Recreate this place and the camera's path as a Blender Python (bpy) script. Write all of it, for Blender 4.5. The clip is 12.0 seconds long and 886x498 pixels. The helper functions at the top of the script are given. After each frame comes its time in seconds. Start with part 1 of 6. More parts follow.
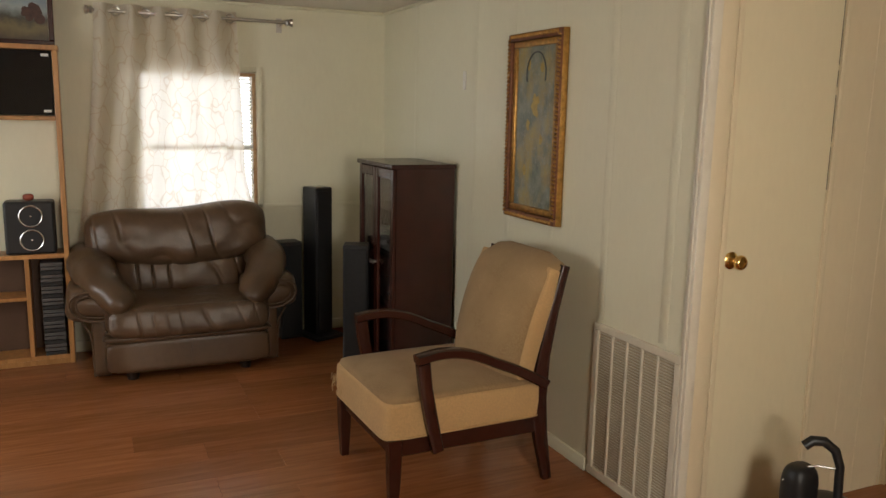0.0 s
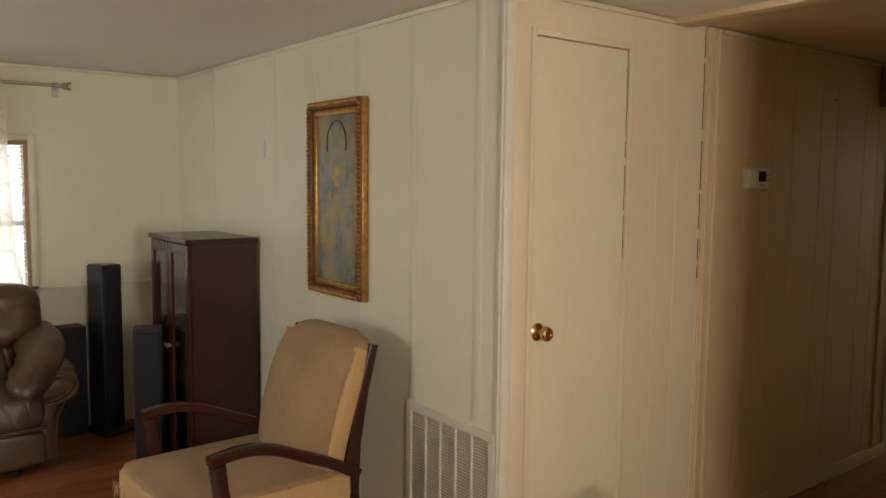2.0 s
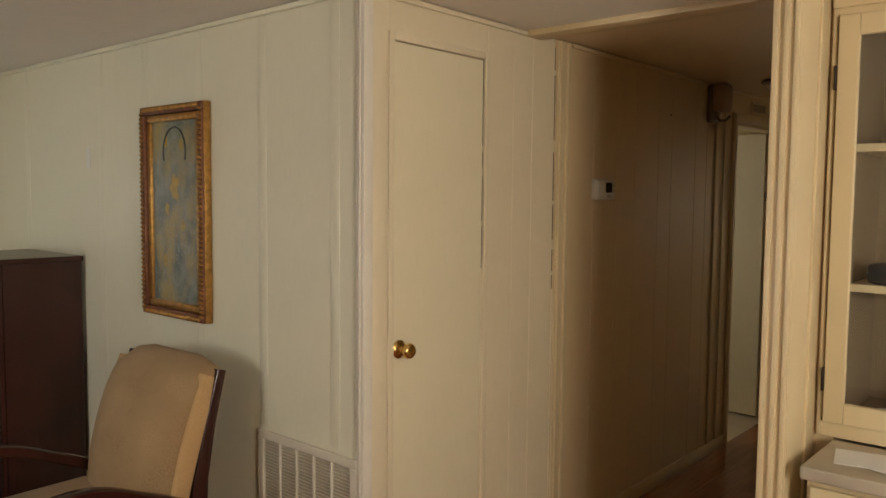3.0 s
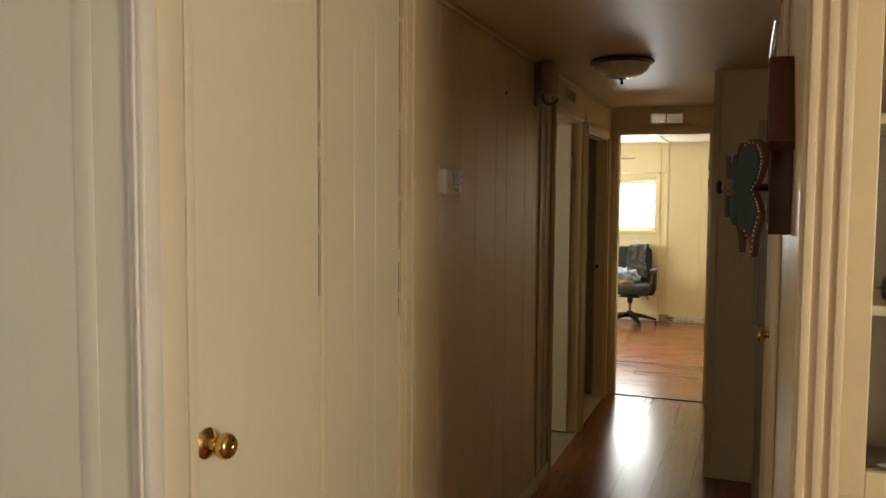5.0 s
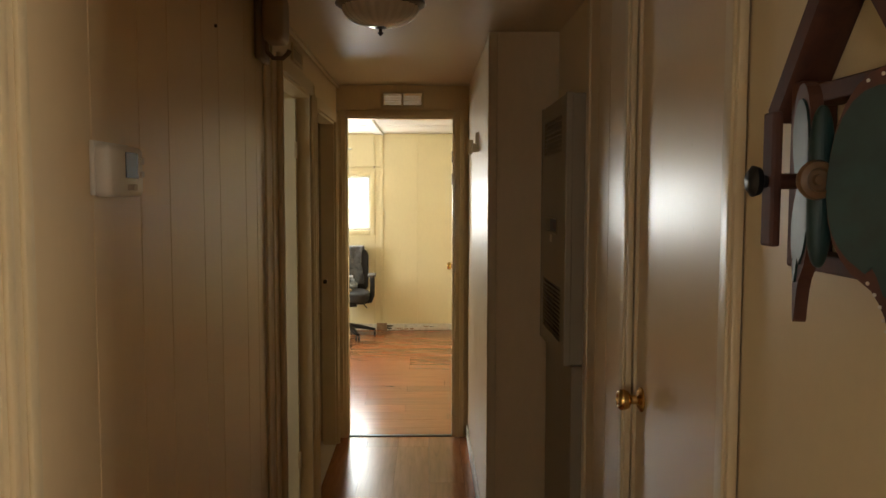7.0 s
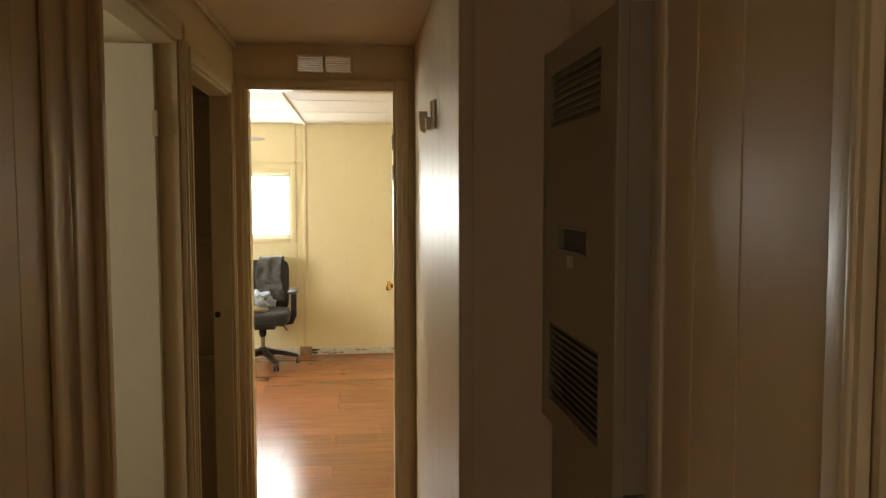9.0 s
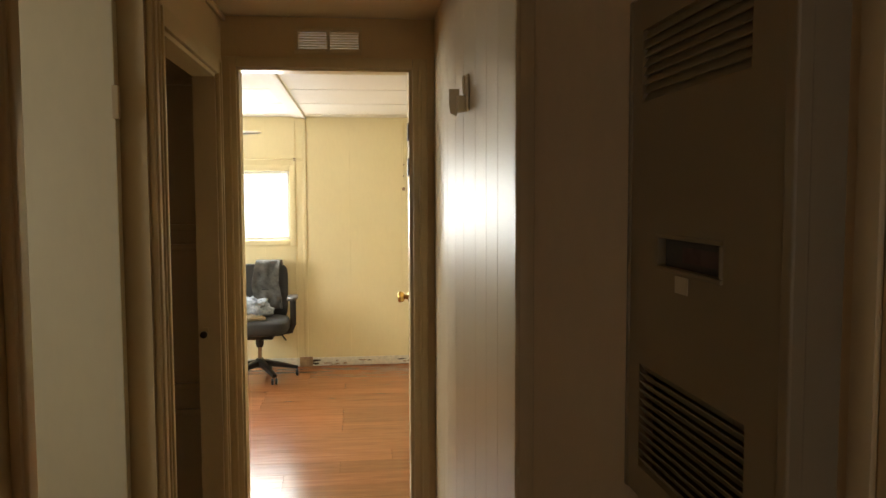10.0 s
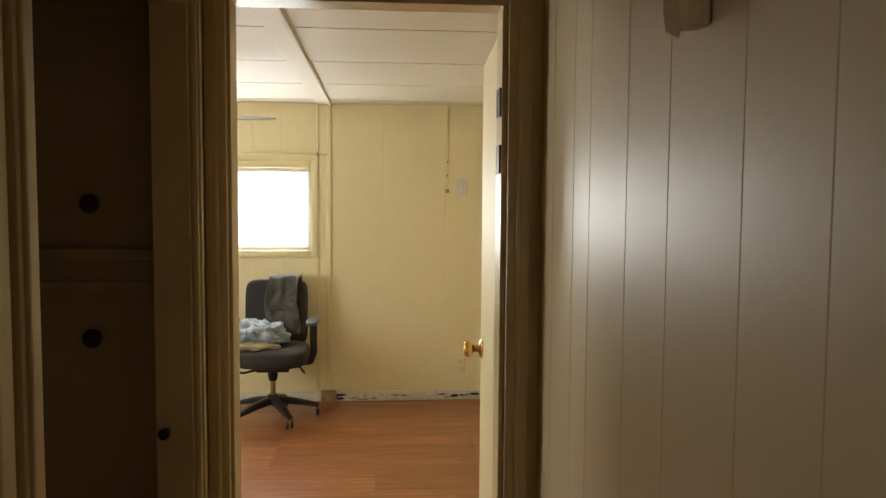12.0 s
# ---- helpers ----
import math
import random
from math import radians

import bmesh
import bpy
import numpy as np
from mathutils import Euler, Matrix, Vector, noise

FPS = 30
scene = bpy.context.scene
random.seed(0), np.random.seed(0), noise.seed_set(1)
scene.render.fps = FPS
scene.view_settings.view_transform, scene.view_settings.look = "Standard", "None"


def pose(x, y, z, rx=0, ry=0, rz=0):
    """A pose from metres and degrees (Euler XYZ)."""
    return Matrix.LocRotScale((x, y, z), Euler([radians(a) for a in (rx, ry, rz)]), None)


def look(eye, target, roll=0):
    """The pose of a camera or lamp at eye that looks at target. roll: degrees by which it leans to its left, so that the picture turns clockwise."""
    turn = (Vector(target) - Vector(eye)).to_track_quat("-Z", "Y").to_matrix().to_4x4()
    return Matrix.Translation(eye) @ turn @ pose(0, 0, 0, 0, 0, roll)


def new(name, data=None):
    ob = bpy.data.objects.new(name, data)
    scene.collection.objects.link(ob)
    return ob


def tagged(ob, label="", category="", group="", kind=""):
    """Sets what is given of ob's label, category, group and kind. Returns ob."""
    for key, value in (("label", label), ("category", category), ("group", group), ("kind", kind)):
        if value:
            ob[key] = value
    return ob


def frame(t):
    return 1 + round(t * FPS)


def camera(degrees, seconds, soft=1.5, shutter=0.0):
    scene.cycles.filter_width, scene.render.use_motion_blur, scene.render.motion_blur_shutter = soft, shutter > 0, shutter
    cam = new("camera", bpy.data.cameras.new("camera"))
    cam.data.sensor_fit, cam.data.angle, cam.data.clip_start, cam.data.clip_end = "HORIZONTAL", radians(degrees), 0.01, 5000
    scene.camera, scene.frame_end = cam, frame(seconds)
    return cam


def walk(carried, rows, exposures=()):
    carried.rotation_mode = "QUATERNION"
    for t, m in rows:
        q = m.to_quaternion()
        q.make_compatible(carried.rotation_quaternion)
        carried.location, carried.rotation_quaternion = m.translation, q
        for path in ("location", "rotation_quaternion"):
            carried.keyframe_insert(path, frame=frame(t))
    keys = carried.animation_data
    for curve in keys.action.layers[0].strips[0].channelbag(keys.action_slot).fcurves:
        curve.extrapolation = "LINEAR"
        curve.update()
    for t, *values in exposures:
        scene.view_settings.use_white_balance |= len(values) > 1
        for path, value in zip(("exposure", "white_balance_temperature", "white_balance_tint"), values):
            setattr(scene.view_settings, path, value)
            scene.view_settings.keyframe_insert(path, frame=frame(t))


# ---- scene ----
cam = camera(58.8, 12.0)
PATH = [
    (0, (2.103, -1.931, 1.534), (0.309, -1.115, 1.194), 1.2),
    (0.5, (2.112, -1.925, 1.556), (0.372, -0.99, 1.244), 0.9),
    (1, (2.114, -1.921, 1.571), (0.424, -0.884, 1.309), 0.9),
    (1.5, (2.056, -1.87, 1.57), (0.414, -0.749, 1.354), 0.7),
    (2, (1.977, -1.775, 1.571), (0.395, -0.564, 1.393), 0.6),
    (2.5, (1.926, -1.727, 1.56), (0.443, -0.394, 1.407), 0.6),
    (3, (1.837, -1.735, 1.561), (0.531, -0.227, 1.421), 0.5),
    (3.2, (1.781, -1.751, 1.555), (0.556, -0.176, 1.422), 0.4),
    (4.8, (1.153, -1.288, 1.563), (0.366, 0.545, 1.411), 1.0),
    (5, (1.01, -1.118, 1.536), (0.285, 0.741, 1.401), 0.4),
    (5.5, (0.861, -0.847, 1.539), (0.325, 1.075, 1.403), 0.4),
    (6, (0.75, -0.535, 1.54), (0.402, 1.429, 1.401), 0.3),
    (6.5, (0.628, -0.212, 1.541), (0.481, 1.778, 1.403), 0.2),
    (7, (0.563, 0.089, 1.548), (0.602, 2.083, 1.406), 0.1),
    (7.2, (0.552, 0.227, 1.543), (0.631, 2.221, 1.399), 0.1),
    (9, (0.554, 1.343, 1.53), (0.768, 3.327, 1.393), -0.1),
    (9.5, (0.533, 1.621, 1.526), (0.752, 3.604, 1.387), -0.2),
    (10, (0.511, 1.874, 1.527), (0.727, 3.857, 1.388), -0.2),
    (10.5, (0.541, 2.176, 1.522), (0.763, 4.159, 1.385), -0.2),
    (11, (0.512, 2.487, 1.508), (0.731, 4.471, 1.372), -0.2),
    (11.5, (0.46, 2.806, 1.529), (0.671, 4.79, 1.392), -0.2),
    (12, (0.417, 3.067, 1.545), (0.58, 5.056, 1.408), 0.4),
]
EXPOSURES = [(0, 0.0), (1.5, 0.07), (3, 0.02), (5, 0.06), (7, 0.17), (9, 0.21), (10, 0.17), (10.5, 0.02), (11, -0.16), (11.5, -0.28), (12, -0.48)]
walk(cam, [(t, look(eye, target, roll)) for t, eye, target, roll in PATH], EXPOSURES)

# ---- light ----
world = bpy.data.worlds.new("sky")
scene.world = world
world.use_nodes = True
wn = world.node_tree
sky = wn.nodes.new("ShaderNodeTexSky")
sky.sky_type = "NISHITA"
sky.sun_disc = False
sky.sun_elevation, sky.sun_rotation = radians(50), radians(200)
wn.nodes["Background"].inputs["Strength"].default_value = 0.12
wn.links.new(sky.outputs[0], wn.nodes["Background"].inputs[0])
scene.view_settings.exposure = 0.0


def window_light(name, at, target, w, h, watts, colour=(1.0, 0.97, 0.92)):
    """Daylight through one window opening, seen or added."""
    la = bpy.data.lights.new(name, "AREA")
    la.shape, la.size, la.size_y, la.energy, la.color = "RECTANGLE", w, h, watts, colour
    ob = new(name, la)
    ob.matrix_world = look(at, target)
    return ob


window_light("daylight_living", (-3.2965, -1.26, 1.285), (0, -1.26, 1.25), 0.70, 0.94, 9.0, (0.96, 0.98, 1.0))
window_light("daylight_bedroom", (-0.625, 8.925, 1.43), (-0.625, 5, 1.40), 1.0, 0.58, 32, (0.96, 0.98, 0.93))
window_light("daylight_bedroom_side", (-2.37, 7.0, 1.45), (0, 7.0, 1.3), 1.1, 0.9, 44, (0.96, 0.98, 0.93))
window_light("daylight_kitchen", (3.345, -1.33, 1.50), (0, 0.3, 1.72), 0.60, 0.95, 47, (1.0, 0.92, 0.80))
# Unseen window, added and aimed left to brighten the painting and window walls.
window_light("daylight_dining", (-1.25, -3.96, 1.3), (-2.8, 0, 1.2), 1.3, 1.1, 24, (0.98, 0.98, 0.94))
window_light("daylight_bath", (-1.655, 2.575, 1.5), (-0.2, 3.2, 1.3), 0.55, 0.6, 5.0)

# ---- materials ----


def nodes_of(name):
    m = bpy.data.materials.new(name)
    m.use_nodes = True
    return m, m.node_tree.nodes, m.node_tree.links, m.node_tree.nodes["Principled BSDF"]


def mix_colour(n, l, fac, a, b, blend="MIX"):
    x = n.new("ShaderNodeMix")
    x.data_type, x.blend_type = "RGBA", blend
    for sock, v in ((x.inputs[0], fac), (x.inputs[6], a), (x.inputs[7], b)):
        if isinstance(v, (int, float)):
            sock.default_value = v
        elif isinstance(v, tuple):
            sock.default_value = (*v, 1)
        else:
            l.new(v, sock)
    return x.outputs[2]


def noise_of(n, l, scale, detail=4, stretch=(1, 1, 1), rough=0.6):
    tc = n.new("ShaderNodeTexCoord")
    mp = n.new("ShaderNodeMapping")
    mp.inputs["Scale"].default_value = stretch
    nz = n.new("ShaderNodeTexNoise")
    nz.inputs["Scale"].default_value, nz.inputs["Detail"].default_value, nz.inputs["Roughness"].default_value = scale, detail, rough
    l.new(tc.outputs["Object"], mp.inputs[0])
    l.new(mp.outputs[0], nz.inputs[0])
    return nz.outputs["Fac"]


def ramp(n, l, fac, lo, hi):
    r = n.new("ShaderNodeMapRange")
    r.inputs[1].default_value, r.inputs[2].default_value = lo, hi
    l.new(fac, r.inputs[0])
    return r.outputs[0]


def bump_of(n, l, height, strength, dist, p):
    b = n.new("ShaderNodeBump")
    b.inputs["Strength"].default_value, b.inputs["Distance"].default_value = strength, dist
    l.new(height, b.inputs["Height"])
    l.new(b.outputs[0], p.inputs["Normal"])


def painted(name, colour, rough=0.45, stain=0.12, grain=(7, 7, 2.5), bump=0.045, dirt=(0.32, 0.24, 0.15), scale=1.3, coat=0.0):
    """House paint over panelling: soft stains, brush grain, uneven gloss."""
    m, n, l, p = nodes_of(name)
    big = ramp(n, l, noise_of(n, l, scale, 5), 0.42, 0.8)
    fine = noise_of(n, l, 6, 6, grain)
    c = mix_colour(n, l, 0.0, colour, colour)
    sc = n.new("ShaderNodeMath")
    sc.operation = "MULTIPLY"
    sc.inputs[1].default_value = stain
    l.new(big, sc.inputs[0])
    c = mix_colour(n, l, sc.outputs[0], colour, dirt)
    c2 = mix_colour(n, l, ramp(n, l, fine, 0.3, 0.75), c, tuple(min(1, v * 1.07) for v in colour))
    fin = mix_colour(n, l, 0.5, c, c2)
    l.new(fin, p.inputs["Base Color"])
    r = n.new("ShaderNodeMapRange")
    r.inputs[3].default_value, r.inputs[4].default_value = rough - 0.05, rough + 0.08
    l.new(fine, r.inputs[0])
    l.new(r.outputs[0], p.inputs["Roughness"])
    p.inputs["Coat Weight"].default_value = coat
    bump_of(n, l, fine, bump, 0.002, p)
    return m


def timber(name, dark, light, rough=0.35, along=(1, 14, 14), scale=3.0, bump=0.1, vary=0.25, coat=0.0):
    """Wood with its grain along one axis; pieces differ by object."""
    m, n, l, p = nodes_of(name)
    tc = n.new("ShaderNodeTexCoord")
    oi = n.new("ShaderNodeObjectInfo")
    add = n.new("ShaderNodeVectorMath")
    sh = n.new("ShaderNodeVectorMath")
    sh.operation = "SCALE"
    sh.inputs[0].default_value = (7, 11, 5)
    l.new(oi.outputs["Random"], sh.inputs["Scale"])
    l.new(tc.outputs["Object"], add.inputs[0])
    l.new(sh.outputs[0], add.inputs[1])
    mp = n.new("ShaderNodeMapping")
    mp.inputs["Scale"].default_value = along
    l.new(add.outputs[0], mp.inputs[0])
    nz = n.new("ShaderNodeTexNoise")
    nz.inputs["Scale"].default_value, nz.inputs["Detail"].default_value, nz.inputs["Roughness"].default_value = scale, 8, 0.62
    nz.inputs["Distortion"].default_value = 0.6
    l.new(mp.outputs[0], nz.inputs[0])
    c = mix_colour(n, l, ramp(n, l, nz.outputs["Fac"], 0.3, 0.7), dark, light)
    h = n.new("ShaderNodeMapRange")
    h.inputs[3].default_value, h.inputs[4].default_value = 1 - vary, 1 + vary * 0.5
    l.new(oi.outputs["Random"], h.inputs[0])
    v = n.new("ShaderNodeVectorMath")
    v.operation = "SCALE"
    l.new(c, v.inputs[0])
    l.new(h.outputs[0], v.inputs["Scale"])
    l.new(v.outputs[0], p.inputs["Base Color"])
    r = n.new("ShaderNodeMapRange")
    r.inputs[3].default_value, r.inputs[4].default_value = rough - 0.06, rough + 0.1
    l.new(nz.outputs["Fac"], r.inputs[0])
    l.new(r.outputs[0], p.inputs["Roughness"])
    p.inputs["Coat Weight"].default_value = coat
    bump_of(n, l, nz.outputs["Fac"], bump, 0.001, p)
    return m


def plain(name, colour, rough=0.5, metal=0.0, spot=0.15, scale=8, bump=0.05):
    m, n, l, p = nodes_of(name)
    f = noise_of(n, l, scale, 5)
    c = mix_colour(n, l, ramp(n, l, f, 0.3, 0.75), tuple(v * (1 - spot) for v in colour), tuple(min(1, v * (1 + spot * 0.5)) for v in colour))
    l.new(c, p.inputs["Base Color"])
    p.inputs["Roughness"].default_value, p.inputs["Metallic"].default_value = rough, metal
    bump_of(n, l, f, bump, 0.002, p)
    return m


LIVING = painted("living_wall_paint", (0.71, 0.68, 0.52), 0.42, 0.10)
CLOSET = painted("closet_wall_paint", (0.73, 0.63, 0.44), 0.40, 0.14)
CLOSETDOOR = painted("closet_door_paint", (0.74, 0.66, 0.46), 0.38, 0.10)
HALL = painted("hall_wall_paint", (0.69, 0.53, 0.31), 0.32, 0.18, bump=0.02)
GLOSS = painted("gloss_wall_paint", (0.66, 0.53, 0.32), 0.40, 0.16, grain=(9, 9, 5), bump=0.02)
DOORGLOSS = painted("gloss_door_paint", (0.62, 0.46, 0.25), 0.29, 0.16, grain=(9, 9, 5), bump=0.008)
TRIM = painted("trim_paint", (0.65, 0.52, 0.31), 0.33, 0.2, bump=0.06)
BEDROOM = painted("bedroom_wall_paint", (0.80, 0.71, 0.44), 0.45, 0.10)
CEIL = painted("ceiling_paint", (0.74, 0.70, 0.62), 0.6, 0.10, grain=(3, 3, 3))
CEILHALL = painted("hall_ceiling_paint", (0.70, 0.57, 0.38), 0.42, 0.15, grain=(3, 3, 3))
SUB = painted("plain_wall_paint", (0.6, 0.57, 0.5), 0.6, 0.2)
FLOOR = timber("laminate_floor", (0.25, 0.085, 0.028), (0.37, 0.14, 0.05), 0.21, (1.2, 14, 14), 2.5, 0.03, 0.16)
FLOORD = plain("floor_underlay", (0.05, 0.02, 0.01), 0.6)
TILE = painted("bath_floor_vinyl", (0.55, 0.46, 0.34), 0.4, 0.3, grain=(4, 4, 4))

# ---- building helpers ----


def part(name, bm, material, parent=None, label=""):
    me = bpy.data.meshes.new(name)
    bm.normal_update()
    bm.to_mesh(me)
    bm.free()
    me.materials.append(material)
    ob = new(name, me)
    if parent is not None:
        ob.parent = parent
    if label:
        ob["label"] = label
    return ob


def box(bm, x0, x1, y0, y1, z0, z1, bevel=0.0, seg=2):
    """Adds a box between two corners, with rounded edges if asked."""
    x0, x1, y0, y1, z0, z1 = min(x0, x1), max(x0, x1), min(y0, y1), max(y0, y1), min(z0, z1), max(z0, z1)
    made = bmesh.ops.create_cube(bm, size=1, matrix=Matrix.Translation(((x0 + x1) / 2, (y0 + y1) / 2, (z0 + z1) / 2)) @ Matrix.Diagonal((x1 - x0, y1 - y0, z1 - z0, 1)))
    if bevel:
        bmesh.ops.bevel(bm, geom=list({e for v in made["verts"] for e in v.link_edges}), offset=bevel, segments=seg, affect="EDGES", profile=0.5)
    return bm


def boxes(*rows, bevel=0.0):
    bm = bmesh.new()
    for r in rows:
        box(bm, *r, bevel=bevel)
    return bm


def smooth(ob, angle=40):
    for p in ob.data.polygons:
        p.use_smooth = True
    ob.data.set_sharp_from_angle(angle=radians(angle))
    return ob


def lathe(bm, profile, at=(0, 0, 0), axis="Z", seg=24):
    """Turns a (radius, height) profile about an axis."""
    turn = {"Z": Matrix(), "X": Matrix.Rotation(radians(90), 4, "Y"), "Y": Matrix.Rotation(radians(-90), 4, "X"), "-X": Matrix.Rotation(radians(-90), 4, "Y"), "-Y": Matrix.Rotation(radians(90), 4, "X")}[axis]
    m = Matrix.Translation(at) @ turn
    rings = []
    for r, h in profile:
        rings.append([bm.verts.new(m @ Vector((max(r, 1e-4) * math.cos(2 * math.pi * k / seg), max(r, 1e-4) * math.sin(2 * math.pi * k / seg), h))) for k in range(seg)])
    for a, b in zip(rings, rings[1:]):
        for k in range(seg):
            bm.faces.new((a[k], a[(k + 1) % seg], b[(k + 1) % seg], b[k]))
    bm.faces.new(rings[0][::-1])
    bm.faces.new(rings[-1])
    return bm


def wall(name, axis, face, back, u0, u1, z0, z1, material, openings=(), label="painted wall"):
    """An upright wall with real openings. axis 'x' or 'y': the direction that it runs in; face, back: its two sides."""
    us = sorted({u0, u1, *[v for o in openings for v in o[:2]]})
    zs = sorted({z0, z1, *[v for o in openings for v in o[2:]]})
    bm = bmesh.new()
    for a, b in zip(us, us[1:]):
        for c, d in zip(zs, zs[1:]):
            if any(o[0] <= a and b <= o[1] and o[2] <= c and d <= o[3] for o in openings):
                continue
            if axis == "x":
                box(bm, a, b, face, back, c, d)
            else:
                box(bm, face, back, a, b, c, d)
    bmesh.ops.remove_doubles(bm, verts=bm.verts, dist=1e-5)
    seen = {}
    for f in list(bm.faces):
        seen.setdefault(tuple(round(c, 4) for c in f.calc_center_median()), []).append(f)
    bmesh.ops.delete(bm, geom=[f for fs in seen.values() if len(fs) > 1 for f in fs], context="FACES_ONLY")
    return tagged(part(name, bm, material), label, "wall", kind="structure")


def thing(name, label, category, at=(0, 0, 0), turn=0, group=""):
    ob = new(name)
    ob.empty_display_size = 0.1
    ob.matrix_basis = pose(*at, 0, 0, turn)
    return tagged(ob, label, category, group)


H = 2.21      # ceiling
T = 0.08      # wall thickness
W = 1.104     # hall's wider side
N = 0.82      # hall's narrow end
FAR = 5.0     # wall with the bedroom door
END = 8.91    # bedroom's end wall

# ---- walls ----
wall("wall_window", "y", -3.2, -3.3, -4.0, 0.08, 0, H, LIVING, [(-1.63, -0.89, 0.8, 1.77)], "cream painted wall with a window")
wall("wall_painting", "x", 0.0, T, -3.2, 0.0, 0, H, LIVING, label="cream painted panel wall with thin battens")
wall("wall_closet", "y", 0.0, -T, T, 1.092, 0, H, CLOSET, [(0.128, 0.612, 0.0, 2.062)], "beige painted wall with a narrow closet door")
wall("wall_hall_west", "y", 0.0, -T, 1.1, FAR, 0, H, HALL, [(3.125, 3.90, 0.0, 2.012), (4.035, 4.86, 0.0, 1.97)], "tan painted panelled hall wall")
wall("wall_end", "x", FAR, FAR + T, -0.9, 2.4, 0, H, HALL, [(0.056, 0.732, 0.0, 2.016), (0.291, 0.523, 2.084, 2.160)], "tan painted hall end wall with doorway")
wall("wall_hall_east_end", "y", 1.104, 1.168, 0.47, 0.745, 0, H, HALL, label="thin end of the hall wall")
wall("wall_hall_east", "y", W, W + 0.116, 0.745, 3.36, 0, H, HALL, [(1.475, 2.115, 0.0, 2.05)], "tan painted hall wall")
wall("wall_jut", "x", 3.364, 3.364 + T, N + 0.002, 1.22, 0, H, HALL, label="tan painted wall face beside the furnace")
wall("wall_gloss", "y", N, N + T, 3.364 + T, FAR, 0, H, GLOSS, label="glossy beige panelled hall wall")
wall("wall_cabinet", "x", 0.74, 0.80, 1.22, 3.3, 0, H, LIVING, [(1.22, 2.3, 0.0, 2.10)], "cream wall around a built-in cabinet")
wall("wall_kitchen", "y", 3.3, 3.4, -4.0, 0.8, 0, H, LIVING, [(-1.65, -1.0, 0.7, 2.0)], "cream painted wall")
wall("wall_dining", "x", -3.9, -4.0, -3.2, 3.3, 0, H, LIVING, [(-1.9, -0.6, 0.75, 1.85)], "cream painted wall")
wall("wall_bedroom_end", "x", END, END + 0.09, -2.3, 1.45, 0, H, BEDROOM, [(-1.128, -0.078, 1.13, 1.735)], "pale yellow panelled bedroom wall")
wall("wall_bedroom_west", "y", -2.3, -2.4, FAR, END + 0.09, 0, H, BEDROOM, [(6.4, 7.6, 0.95, 1.9)], "pale yellow bedroom wall")
wall("wall_bedroom_east", "y", 1.45, 1.53, FAR + T, END + 0.09, 0, H, BEDROOM, label="pale yellow bedroom wall")
wall("wall_bedroom_south", "x", FAR + 0.002, FAR + T, -2.3, -0.9, 0, H, BEDROOM, label="pale yellow bedroom wall")
wall("wall_bath_north", "x", 3.95, 4.02, -1.6, -T, 0, H, BEDROOM, label="cream bathroom wall")
wall("wall_bath_south", "x", 2.12, 2.2, -1.6, -T, 0, H, BEDROOM, label="cream bathroom wall")
wall("wall_bath_west", "y", -1.6, -1.7, 2.12, 4.02, 0, H, BEDROOM, [(2.3, 2.85, 1.2, 1.8)], "cream bathroom wall")

# Unseen walls added to keep sky light out of the voids between rooms.
wall("wall_outer_west", "y", -1.6, -1.7, T, 2.12, 0, H, SUB, label="plain unseen wall that shuts out sky light")
wall("wall_outer_corner", "y", -1.6, -1.7, 4.02, FAR, 0, H, SUB, label="plain unseen wall that shuts out sky light")
wall("wall_outer_east", "y", 2.4, 2.48, 0.80, FAR, 0, H, SUB, label="plain unseen wall that shuts out sky light")
wall("wall_linen_south", "x", 4.022, 4.033, -1.6, -T, 0, H, SUB, label="plain closet wall")

floor = tagged(part("floor", boxes((-3.3, 3.4, -4.0, 0.8, -0.1, -0.012), (-1.7, 2.48, 0.8, FAR, -0.1, -0.012), (-2.4, 1.53, FAR, END + 0.1, -0.1, -0.012)), FLOORD), "reddish brown wood laminate floor", "floor", kind="structure")
tagged(part("ceiling", boxes((-3.3, 3.4, -4.0, 0.90, H, H + 0.08)), CEIL), "off-white painted living room ceiling", "ceiling", kind="structure")
# Runs past the hall to roof over those voids as well.
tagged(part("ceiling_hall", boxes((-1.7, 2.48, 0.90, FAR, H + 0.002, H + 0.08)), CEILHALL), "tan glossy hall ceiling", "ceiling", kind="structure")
# bedroom ceiling: wide panels with open joints, and a batten that runs to the end wall
cb = boxes((-2.4, 1.53, FAR, END + 0.1, H + 0.004, H + 0.08))
for k in range(10):
    y0 = FAR + T + 0.40 * k
    for x0, x1 in ((-2.3, -0.033), (0.067, 1.45)):
        box(cb, x0, x1, y0 + 0.002, min(END, y0 + 0.396), H - 0.004 - 0.002 * (k % 2), H + 0.006)
tagged(part("ceiling_bedroom", cb, CEIL), "off-white bedroom ceiling of wide boards with open joints", "ceiling", kind="structure")
bt = boxes((-0.033, 0.067, FAR + T, END - 0.002, H - 0.016, H + 0.002), bevel=0.004)
box(bt, 0.047, 0.074, FAR + T, END - 0.002, H - 0.024, H - 0.004, bevel=0.005)
tagged(part("trim_bedroom_ceiling", bt, CEIL), "off-white wooden ceiling batten", "trim", kind="structure")

